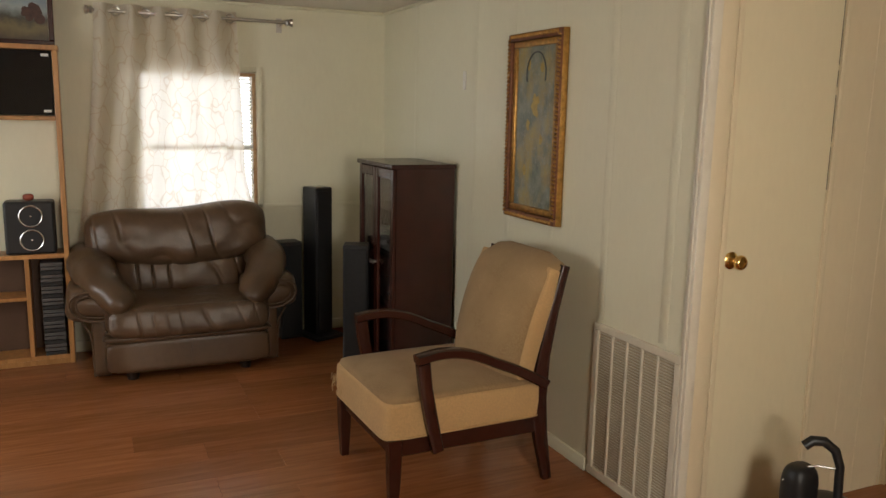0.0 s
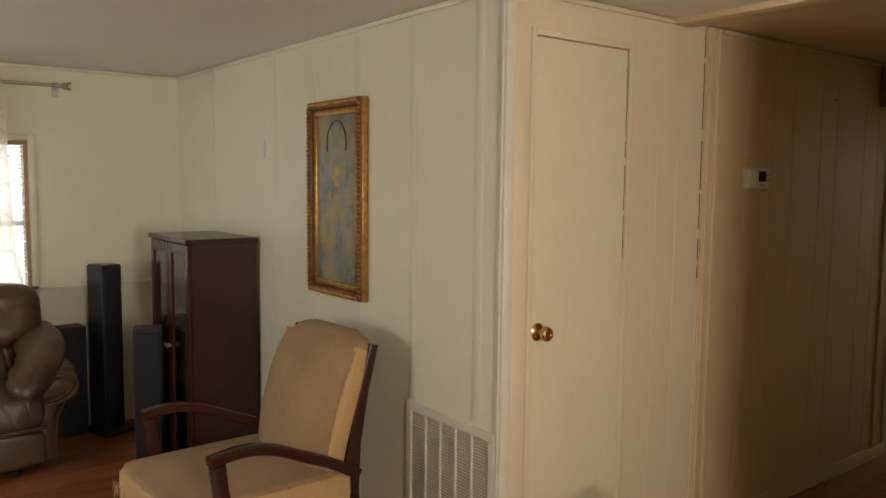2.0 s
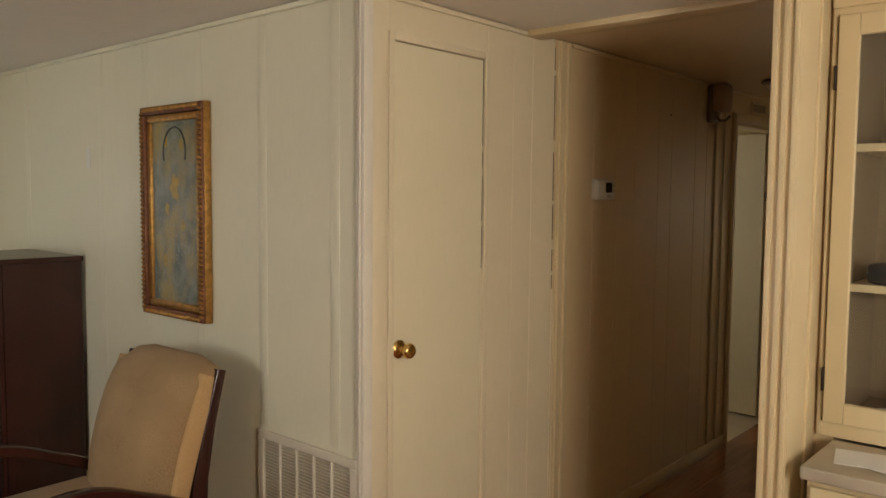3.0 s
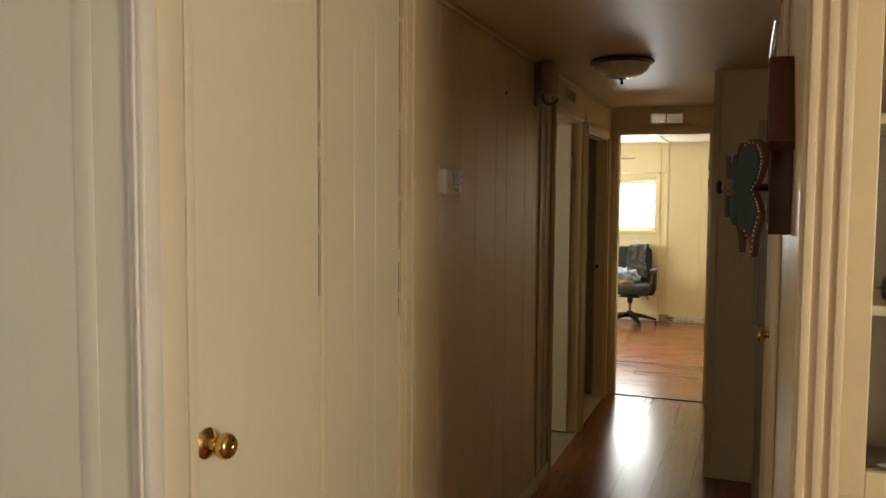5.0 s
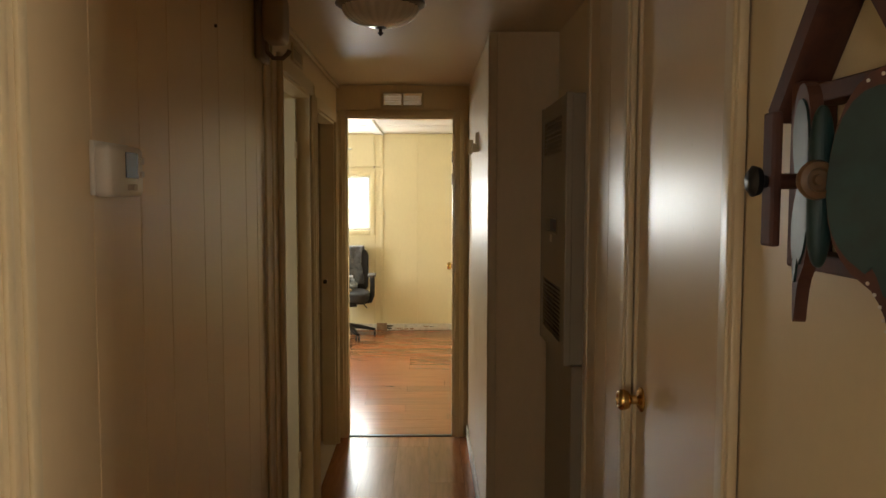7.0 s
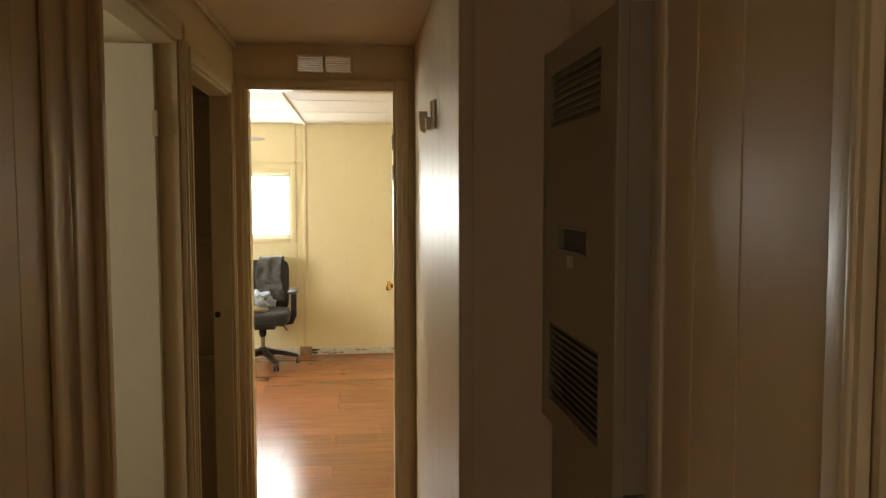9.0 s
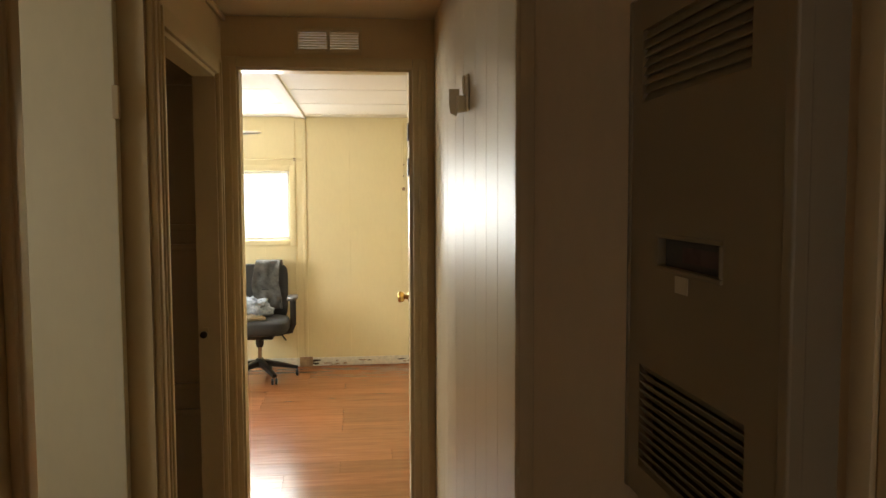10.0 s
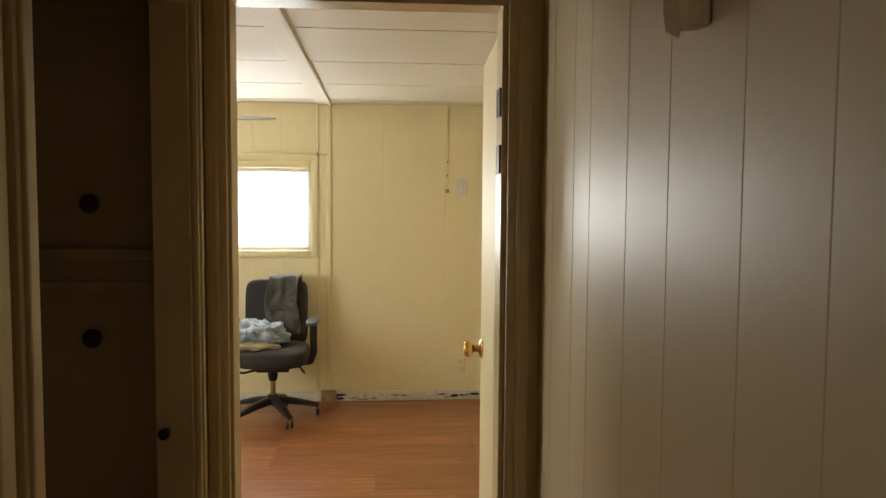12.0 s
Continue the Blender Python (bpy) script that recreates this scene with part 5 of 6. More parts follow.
# ---- thermostat ----
a = thing("thermostat", "white wall thermostat with a small grey display", "thermostat", (0.004, 1.492, 1.585), 0)
smooth(part("case", boxes((0.0, 0.031, -0.080, 0.080, -0.045, 0.045), bevel=0.010), WHITEPL, a), 60)
part("back_plate", boxes((-0.002, 0.006, -0.084, 0.076, -0.042, 0.050), bevel=0.003), WHITEPL, a)
part("display", boxes((0.0305, 0.0325, -0.012, 0.046, -0.012, 0.034), bevel=0.001), plain("lcd", (0.03, 0.033, 0.033), 0.12), a, "dark grey display")
BTN = plain("grey_button", (0.5, 0.46, 0.4), 0.4)
for y, z in ((0.064, 0.020), (0.064, -0.004), (0.005, -0.028), (0.028, -0.028)):
    part("button", boxes((0.0305, 0.0345, y - 0.008, y + 0.008, z - 0.006, z + 0.006), bevel=0.002), BTN, a)

# ---- wall telephone ----
TANPL = plain("tan_plastic", (0.36, 0.25, 0.14), 0.4)
PHONE = plain("brown_plastic", (0.17, 0.11, 0.06), 0.45)
a = thing("wall_telephone", "brown wall telephone with a curved hook on the hall wall", "telephone", (0.004, 2.74, 2.09), 0)
smooth(part("wall_plate", boxes((0.0, 0.022, -0.075, 0.075, -0.11, 0.11), bevel=0.010), PHONE, a), 60)
smooth(part("handset_box", cushion(bmesh.new(), (0.052, 0.025, 0.035), (0.075, 0.15, 0.16), 0.35, 0.4), TANPL, a), 60)
smooth(part("hook", tube(bmesh.new(), [(0.02, 0.0, -0.04), (0.026, 0.01, -0.075), (0.045, 0.015, -0.095), (0.075, 0.02, -0.095), (0.092, 0.022, -0.080), (0.098, 0.024, -0.068)], 0.008, 10), PHONE, a), 60)
a = tagged(part("hook_screw", lathe(bmesh.new(), [(0, 0), (0.005, 0), (0.004, 0.006), (0, 0.006)], (0.004, 2.20, 1.985), "X", 10), DARKMETAL), "small dark screw head in the hall wall panelling", "screw")

# ---- hall ceiling lamp ----
BOWL = bpy.data.materials.new("ribbed_glass")
BOWL.use_nodes = True
g = BOWL.node_tree.nodes["Principled BSDF"]
g.inputs["Base Color"].default_value = (0.86, 0.83, 0.76, 1)
g.inputs["Transmission Weight"].default_value, g.inputs["Roughness"].default_value = 0.10, 0.18
g.inputs["IOR"].default_value, g.inputs["Coat Weight"].default_value = 1.5, 1.0
BRONZE = plain("bronze", (0.13, 0.075, 0.04), 0.38, 0.8, 0.25)
a = thing("ceiling_lamp", "flush ceiling lamp with a bronze rim and ribbed glass bowl", "ceiling lamp", (0.40, 2.86, H), 0)
smooth(part("rim", lathe(bmesh.new(), [(0.0, 0.001), (0.12, 0.001), (0.135, -0.005), (0.153, -0.006), (0.157, -0.013), (0.149, -0.019), (0.134, -0.024), (0.0, -0.022)], (0, 0, 0), "Z", 40), BRONZE, a), 40)
bm = bmesh.new()
rings = []
for j in range(9):
    v = j / 8
    r0 = 0.130 * math.cos(v * math.pi / 2) ** 0.95 if v < 1 else 0.012
    ring = []
    for i in range(96):
        q = 2 * math.pi * i / 96
        rr = max(r0, 0.012) * (1 + 0.030 * (1 if i % 4 < 2 else -0.6))
        ring.append(bm.verts.new((rr * math.cos(q), rr * math.sin(q), -0.022 - 0.070 * math.sin(v * math.pi / 2))))
    rings.append(ring)
for r0, r1 in zip(rings, rings[1:]):
    for i in range(96):
        bm.faces.new((r0[i], r1[i], r1[(i + 1) % 96], r0[(i + 1) % 96]))
smooth(part("glass_bowl", bm, BOWL, a, "ribbed clear glass bowl"), 60)
smooth(part("finial", lathe(bmesh.new(), [(0, -0.088), (0.020, -0.090), (0.022, -0.094), (0.006, -0.098), (0.006, -0.106), (0.010, -0.110), (0.005, -0.118), (0, -0.121)][::-1], (0, 0, 0), "Z", 16), DARKMETAL, a))

# ---- hall vents ----
a = thing("transfer_grille", "small cream louvred grille above the bedroom doorway", "vent", (0.407, FAR, 2.122), 0)
part("frame", boxes((-0.130, 0.130, -0.008, 0.0, 0.038, 0.052), (-0.130, 0.130, -0.008, 0.0, -0.052, -0.038), (-0.130, -0.116, -0.0078, 0.0, -0.038, 0.038), (0.116, 0.130, -0.0078, 0.0, -0.038, 0.038), (-0.007, 0.007, -0.007, 0.0, -0.038, 0.038), bevel=0.002), TRIM, a)
for q in range(8):
    z = -0.0343 + q * 0.0098
    part("louvre", boxes((-0.116, 0.116, -0.004, 0.004, z - 0.0031, z + 0.0031)), TRIM, a)
for q in range(24):
    x = -0.110 + q * 0.0096
    if abs(x) > 0.007:
        part("fin", boxes((x - 0.0010, x + 0.0010, 0.004, 0.008, -0.038, 0.038)), TRIM, a)
a = thing("small_wall_vent", "small dark louvred vent above the bathroom door", "vent", (0.004, 3.50, 2.128), 0)
part("frame", boxes((0.0, 0.008, -0.13, 0.13, 0.026, 0.036), (0.0, 0.008, -0.13, 0.13, -0.036, -0.026), (0.0, 0.0078, -0.13, -0.118, -0.026, 0.026), (0.0, 0.0078, 0.118, 0.13, -0.026, 0.026), bevel=0.002), TRIM, a)
# A sheet on the wall carries the slots' shade as colour.
part("backing", boxes((-0.002, 0.0015, -0.118, 0.118, -0.026, 0.026)), DUCTSHADE, a)
for q in range(5):
    z = -0.021 + q * 0.0105
    part("slat", boxes((0.001, 0.006, -0.118, 0.118, z - 0.0015, z + 0.0015)), TRIM, a)

# ---- furnace door ----
FURN = painted("furnace_enamel", (0.31, 0.255, 0.165), 0.42, 0.2, grain=(3, 3, 3))
FX = 1.038
a = thing("furnace_cabinet", "tan metal furnace door with louvred grilles set in the wall", "furnace", (FX, 3.068, 0), 0)
bm = bmesh.new()
hw = 0.292
for y0, y1, z0, z1 in ((-hw, hw, 1.826, 1.888), (-hw, hw, 1.453, 1.695), (-hw, hw, 1.208, 1.398), (-hw, hw, 0.952, 1.010), (-hw, -0.180, 1.695, 1.826), (0.228, hw, 1.695, 1.826), (-hw, -0.102, 1.398, 1.453), (0.136, hw, 1.398, 1.453), (-hw, -0.182, 1.010, 1.208), (0.224, hw, 1.010, 1.208)):
    box(bm, 0.0, 0.018, y0, y1, z0, z1)
for y0, y1, z0, z1 in ((-hw, -hw + 0.012, 0.952, 1.888), (hw - 0.012, hw, 0.952, 1.888)):
    box(bm, 0.018, 0.084, y0, y1, z0, z1)
box(bm, 0.018, 0.084, -hw + 0.012, hw - 0.012, 1.874, 1.888)
bmesh.ops.remove_doubles(bm, verts=bm.verts, dist=1e-5)
part("door_panel", bm, FURN, a)
part("edge_rail", boxes((-0.004, 0.020, -hw - 0.004, -hw + 0.022, 0.949, 1.892), bevel=0.004), FURN, a)
part("edge_rail", boxes((-0.003, 0.02, hw - 0.014, hw + 0.003, 0.949, 1.892), bevel=0.004), FURN, a)
part("backing", boxes((0.05, 0.084, -hw + 0.012, hw - 0.012, 0.952, 1.874)), plain("furnace_inside", (0.11, 0.085, 0.055), 0.8), a)
part("lower_panel", boxes((0.024, 0.084, -hw + 0.004, hw - 0.004, 0.0, 0.945), bevel=0.004), FURN, a)
for z0, z1, y0, y1, cnt in ((1.695, 1.826, -0.180, 0.228, 8), (1.010, 1.208, -0.182, 0.224, 12)):
    for q in range(cnt):
        z = z0 + (q + 0.5) * (z1 - z0) / cnt
        bm = bmesh.new()
        box(bm, -0.001, 0.001, y0, y1, -0.011, 0.011)
        bmesh.ops.rotate(bm, verts=bm.verts, matrix=Matrix.Rotation(radians(30 if z0 > 1.5 else -38), 3, "Y"))
        bmesh.ops.translate(bm, verts=bm.verts, vec=(0.008, 0, z))
        part("louvre", bm, FURN, a)
part("handle_recess", boxes((0.012, 0.016, -0.102, 0.136, 1.398, 1.453)), plain("brown_plastic", (0.05, 0.05, 0.055), 0.4), a, "dark finger recess")
part("handle_rim", boxes((-0.004, 0.014, -0.108, 0.142, 1.450, 1.458), (-0.004, 0.014, -0.108, 0.142, 1.393, 1.401), (-0.004, 0.014, -0.108, -0.100, 1.401, 1.450), (-0.004, 0.014, 0.134, 0.142, 1.401, 1.450), bevel=0.003), FURN, a)
part("warning_label", boxes((0.0105, 0.0118, -0.080, 0.06, 1.412, 1.438)), plain("red_blue_label", (0.13, 0.075, 0.085), 0.5, 0.0, 0.5, 25), a, "small faded red and blue label")
part("paper_tag", boxes((-0.0012, 0.0002, 0.012, 0.062, 1.362, 1.390)), plain("paper", (0.72, 0.66, 0.54), 0.8), a, "small paper tag")

# ---- wooden house with butterfly ----
RED = timber("red_brown_wood", (0.055, 0.017, 0.010), (0.105, 0.034, 0.018), 0.6, (12, 12, 1.5), 3, 0.06, 0.15)
TEAL = plain("teal_paint", (0.008, 0.038, 0.038), 0.42, 0.0, 0.45, 25, 0.2)
DOT = plain("white_dot", (0.7, 0.66, 0.58), 0.5)
a = thing("wooden_house_hanger", "red-brown wooden house frame with a painted butterfly on the wall", "wall ornament", (W - 0.0045, 1.018, 1.45), 0)
def bar(bm, p0, p1, w, d):
    return sweep(bm, [p0, p1], w, d, (1, 0, 0), 0.15)
for sg in (-1, 1):
    part("post", boxes((-0.050, 0.0, sg * 0.112 - 0.015, sg * 0.112 + 0.015, 0.0, 0.245), bevel=0.004), RED, a)
    smooth(part("roof_board", bar(bmesh.new(), (-0.028, sg * 0.172, 0.205), (-0.028, sg * -0.012, 0.425), 0.032, 0.056), RED, a), 30)
part("cross_bar", boxes((-0.046, -0.003, -0.096, 0.096, 0.212, 0.236), bevel=0.003), RED, a)
part("bottom_bar", boxes((-0.048, -0.002, -0.096, 0.096, 0.0, 0.022), bevel=0.003), RED, a)
# butterfly: two wings swept back from a round body, each a cut board with a painted field and a row of dots
ctrl = [(0.0, 0.115), (0.008, 0.165), (0.028, 0.205), (0.058, 0.222), (0.090, 0.215), (0.108, 0.185), (0.104, 0.150), (0.088, 0.122), (0.074, 0.104), (0.090, 0.082), (0.104, 0.052), (0.098, 0.024), (0.088, 0.004), (0.084, -0.022), (0.080, -0.048), (0.072, -0.047), (0.064, -0.022), (0.050, 0.002), (0.028, 0.018), (0.008, 0.048), (0.0, 0.090)]
wing = []
for k in range(len(ctrl)):
    p0, p1, p2, p3 = (ctrl[(k + d2) % len(ctrl)] for d2 in (-1, 0, 1, 2))
    for f in (0.0, 0.5):
        wing.append(tuple(0.5 * (2 * p1[c2] + (p2[c2] - p0[c2]) * f + (2 * p0[c2] - 5 * p1[c2] + 4 * p2[c2] - p3[c2]) * f * f + (3 * p1[c2] - p0[c2] - 3 * p2[c2] + p3[c2]) * f ** 3) for c2 in (0, 1)))
for sg, turn in ((-1, 38), (1, -14)):
    mm = Matrix.Translation((-0.122, -0.112 + 0.012 * sg, 0.0)) @ Matrix.Rotation(radians(turn), 4, "Z")
    bm = prism(bmesh.new(), [(sg * y * 0.94, z) for y, z in wing], "x", -0.007, 0.007)
    bmesh.ops.transform(bm, matrix=mm, verts=bm.verts)
    wg = part("wing", bm, RED, a)
    inner = [(0.005 + (y - 0.005) * 0.81, 0.106 + (z - 0.106) * (0.84 if z > 0.0 else 0.70)) for y, z in wing]
    bm = prism(bmesh.new(), [(sg * y, z) for y, z in inner if z > -0.004], "x", -0.0095, -0.0065)
    bmesh.ops.transform(bm, matrix=mm, verts=bm.verts)
    part("painted_field", bm, TEAL, wg, "teal painted field")
    if sg > 0:
        continue
    edge = [(0.002 + (y * 0.94 - 0.002) * 0.93, 0.106 + (z - 0.106) * 0.93) for y, z in wing[5:36]]
    bm = bmesh.new()
    for (y0, z0), (y1, z1) in zip(edge, edge[1:]):
        steps = max(1, round(math.hypot(y1 - y0, z1 - z0) / 0.010))
        for q in range(steps):
            y, z = y0 + (y1 - y0) * q / steps, z0 + (z1 - z0) * q / steps
            cushion(bm, mm @ Vector((-0.0078, sg * y, z)), (0.0035, 0.0042, 0.0042), 1, 1, nu=8, nv=5)
    part("dots", bm, DOT, wg, "row of white dots")
part("body", cushion(bmesh.new(), (-0.126, -0.112, 0.105), (0.026, 0.026, 0.17), 0.8, 0.8, nv=20), TEAL, a)
smooth(part("eye_bead", lathe(bmesh.new(), [(0, 0), (0.019, 0), (0.021, 0.006), (0.019, 0.011), (0.013, 0.013), (0.011, 0.009), (0.006, 0.009), (0.005, 0.013), (0, 0.014)], (-0.136, -0.118, 0.112), "-Y", 22), plain("brown_bead", (0.13, 0.075, 0.035), 0.4), a))
part("peg_board", boxes((-0.150, -0.138, -0.050, -0.022, 0.038, 0.190), bevel=0.003), RED, a)
smooth(part("stem", lathe(bmesh.new(), [(0, 0), (0.009, 0), (0.009, 0.142), (0, 0.142)], (-0.142, -0.036, 0.112), "X", 14), RED, a))
smooth(part("peg", lathe(bmesh.new(), [(0, 0), (0.007, 0), (0.008, 0.005), (0.016, 0.009), (0.018, 0.016), (0.012, 0.021), (0, 0.022)], (-0.150, -0.036, 0.112), "-X", 18), BLACKPL, a))

# ---- metal rail above the hall door ----
a = thing("door_rail", "slim chrome rail along the head of the hall door", "rail", (W - 0.0225, 0, 2.072), 0)
smooth(part("rail", tube(bmesh.new(), [(-0.016, 1.47, 0.0), (-0.016, 2.17, 0.0)], 0.008, 12), STEEL, a))
for y in (1.50, 2.14):
    part("bracket", boxes((-0.020, 0.0, y - 0.010, y + 0.010, -0.012, 0.012), bevel=0.003), STEEL, a)

# ---- painted-over bracket ----
a = thing("wall_bracket", "painted-over beige plastic bracket on the glossy wall", "bracket", (N - 0.004, 4.02, 1.802), 0)
part("plate", boxes((-0.010, 0.0, -0.020, 0.020, -0.050, 0.050), bevel=0.004), GLOSS, a)
part("holder", boxes((-0.034, -0.009, -0.018, 0.018, -0.052, -0.008), (-0.018, -0.009, -0.014, 0.014, -0.008, 0.046), bevel=0.005), GLOSS, a)
part("clip", sweep(bmesh.new(), [(-0.030, 0.0, -0.050), (-0.038, 0.0, -0.048), (-0.040, 0.0, -0.032), (-0.040, 0.0, 0.010)], 0.028, 0.005, (0, 1, 0)), GLOSS, a)

# ---- built-in glass cabinet ----
CAB = painted("cabinet_paint", (0.66, 0.53, 0.31), 0.36, 0.18, scale=3)
# Much darker tone for the cabinet's inside and the base plinth.
CABIN = painted("cabinet_inside_dark", (0.24, 0.175, 0.10), 0.5, 0.25)
a = thing("built_in_cabinet", "cream built-in cabinet with glass doors and open shelves", "cabinet", (0, 0.722, 0), 0)
part("face_frame", boxes((1.178, 1.192, 0.0, 0.03, 0.86, 2.14), (1.190, 2.30, 0.0, 0.03, 2.075, 2.14), (1.190, 2.30, 0.0, 0.03, 0.86, 0.905), bevel=0.003), CAB, a)
part("top_moulding", boxes((1.178, 2.30, -0.014, 0.0, 2.095, 2.14), bevel=0.005), CAB, a)
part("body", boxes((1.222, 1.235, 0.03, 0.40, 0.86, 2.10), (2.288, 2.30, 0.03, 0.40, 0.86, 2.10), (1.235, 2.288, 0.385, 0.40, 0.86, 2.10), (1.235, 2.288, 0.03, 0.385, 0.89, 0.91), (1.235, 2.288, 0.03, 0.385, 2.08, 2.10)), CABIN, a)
for z in (1.300, 1.705):
    part("shelf", boxes((1.236, 2.287, 0.045, 0.384, z - 0.013, z + 0.010), bevel=0.002), CAB, a)
for x0, x1, hx in ((1.197, 1.735, 1), (1.742, 2.28, -1)):
    bm = bmesh.new()
    for r in ((x0, x0 + 0.055, -0.012, 0.012, 0.905, 2.075), (x1 - 0.055, x1, -0.012, 0.012, 0.905, 2.075), (x0 + 0.055, x1 - 0.055, -0.012, 0.012, 2.015, 2.075), (x0 + 0.055, x1 - 0.055, -0.012, 0.012, 0.905, 0.965)):
        box(bm, *r, bevel=0.003)
    dr = part("door", bm, CAB, a)
    gp = part("pane", boxes((x0 + 0.05, x1 - 0.05, -0.002, 0.002, 0.96, 2.02)), GLASS, dr, "clear glass pane")
    gp.visible_shadow = False
    for z in (1.03, 1.90):
        hx0 = x0 - 0.008 if hx > 0 else x1
        part("hinge", boxes((hx0, hx0 + 0.008, -0.016, 0.0, z - 0.035, z + 0.035), bevel=0.003), DARKMETAL, dr)
lb = thing("base_cabinet", "cream base cabinet under a pale counter", "cabinet", (0, 0.42, 0), 0)
part("body", boxes((1.235, 2.28, 0.03, 0.30, 0.08, 0.82)), CAB, lb)
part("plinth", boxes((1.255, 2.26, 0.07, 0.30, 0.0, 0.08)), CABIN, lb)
for x0, x1 in ((1.245, 1.585), (1.592, 1.93), (1.937, 2.27)):
    dr = part("door", boxes((x0, x1, 0.012, 0.03, 0.10, 0.80), bevel=0.004), CAB, lb)
    knob(dr, (x1 - 0.05, 0.012, 0.7), "-Y", DARKMETAL, "handle", 0.014, 0.04, "dark round handle")
ct = tagged(part("countertop", boxes((1.225, 2.30, 0.41, 0.72, 0.82, 0.856), bevel=0.006), plain("pale_laminate", (0.42, 0.36, 0.27), 0.3)), "pale laminate countertop on the base cabinet", "countertop")
PAPER = plain("white_paper", (0.75, 0.74, 0.70), 0.8, 0.0, 0.06)
for q, (x, y, r) in enumerate(((1.37, 0.58, 12), (1.46, 0.54, -22), (1.60, 0.60, 5))):
    b = thing("paper_sheet", "loose white paper on the countertop", "paper", (x, y, 0.8565 + 0.002 * q), r, "papers on the counter")
    part("sheet", boxes((-0.10, 0.10, -0.07, 0.07, 0, 0.0012)), PAPER, b)
b = thing("black_case", "glossy black rounded case on the cabinet shelf", "case", (1.345, 0.80, 1.311), 0)
smooth(part("shell", cushion(bmesh.new(), (0, 0, 0.032), (0.13, 0.08, 0.064), 0.45, 0.5), BLACK, b), 60)
part("seam", boxes((-0.0655, 0.0655, -0.0405, 0.0405, 0.030, 0.033)), BLACKPL, b)
for q, (x, y, r) in enumerate(((1.34, 0.86, 20), (1.43, 0.80, -15), (1.40, 0.92, 40))):
    b = thing("paper_sheet", "crumpled paper on the cabinet's bottom shelf", "paper", (x, y, 0.911 + 0.002 * q), r, "papers in the cabinet")
    bm = bmesh.new()
    bmesh.ops.create_grid(bm, x_segments=10, y_segments=8, size=0.5, matrix=Matrix.Diagonal((0.17, 0.11, 1, 1)))
    for v in bm.verts:
        v.co.z = 0.006 + 0.006 * noise.noise(v.co * 22 + Vector((q, 0, 0)))
    bmesh.ops.solidify(bm, geom=bm.faces[:], thickness=0.001)
    part("sheet", bm, PAPER, b)
b = thing("grey_cup", "small grey cup on the cabinet's bottom shelf", "cup", (1.50, 0.86, 0.911), 0)
smooth(part("cup", lathe(bmesh.new(), [(0, 0), (0.03, 0), (0.04, 0.05), (0.042, 0.075), (0.037, 0.075), (0.03, 0.01), (0, 0.008)], (0, 0, 0), "Z", 20), plain("grey_ceramic", (0.3, 0.29, 0.27), 0.35), b))

# ---- office chair ----
FAB = cloth("charcoal_cloth", (0.020, 0.020, 0.021), (0.040, 0.038, 0.036), 200)
JEANS = cloth("dark_denim", (0.035, 0.035, 0.034), (0.13, 0.127, 0.118), 60, blotch=26)
SHIRT = cloth("light_blue_cotton", (0.05, 0.08, 0.14), (0.42, 0.47, 0.53), 60, blotch=22)
KHAKI = cloth("khaki_cotton", (0.28, 0.22, 0.14), (0.42, 0.34, 0.22), 160, blotch=10)
a = thing("office_chair", "charcoal swivel office chair on castors with clothes on it", "office chair", (-0.31, 8.50, 0), 0)
for q in range(5):
    an = radians(-62 + 72 * q)
    dx, dy = math.cos(an), math.sin(an)
    lg = smooth(part("base_arm", sweep(bmesh.new(), [(dx * 0.03, dy * 0.03, 0.125), (dx * 0.16, dy * 0.16, 0.105), (dx * 0.31, dy * 0.31, 0.070)], [0.06, 0.05, 0.035], [0.05, 0.04, 0.025], (0, 0, 1)), BLACKPL, a), 50)
    cx, cy = dx * 0.305, dy * 0.305
    bm = bmesh.new()
    for o in (-0.016, 0.016):
        lathe(bm, [(0, -0.008), (0.024, -0.008), (0.027, -0.004), (0.027, 0.004), (0.024, 0.008), (0, 0.008)], (cx - dy * o, cy + dx * o, 0.027), "X", 16)
    smooth(part("castor", bm, BLACKPL, lg))
smooth(part("hub", lathe(bmesh.new(), [(0, 0.09), (0.035, 0.09), (0.038, 0.15), (0.028, 0.165), (0, 0.165)], (0, 0, 0), "Z", 20), BLACKPL, a))
smooth(part("gas_lift", lathe(bmesh.new(), [(0, 0.16), (0.017, 0.16), (0.017, 0.27), (0, 0.27)], (0, 0, 0), "Z", 16), plain("brown_steel", (0.35, 0.25, 0.17), 0.35, 0.9), a))
smooth(part("lift_boot", lathe(bmesh.new(), [(0, 0.26), (0.026, 0.26), (0.034, 0.29), (0.034, 0.34), (0, 0.34)], (0, 0, 0), "Z", 18), BLACKPL, a))
part("mechanism", boxes((-0.10, 0.12, -0.10, 0.12, 0.335, 0.385), (-0.17, 0.17, -0.03, 0.03, 0.36, 0.385), bevel=0.008), BLACKPL, a)
smooth(part("lever", tube(bmesh.new(), [(0.08, -0.02, 0.36), (0.19, -0.06, 0.365), (0.225, -0.08, 0.325)], 0.007, 8), BLACKPL, a))
smooth(part("cable", tube(bmesh.new(), [(-0.08, -0.05, 0.35), (-0.18, -0.10, 0.335), (-0.27, -0.12, 0.355), (-0.33, -0.10, 0.36)], 0.008, 8), BLACKPL, a))
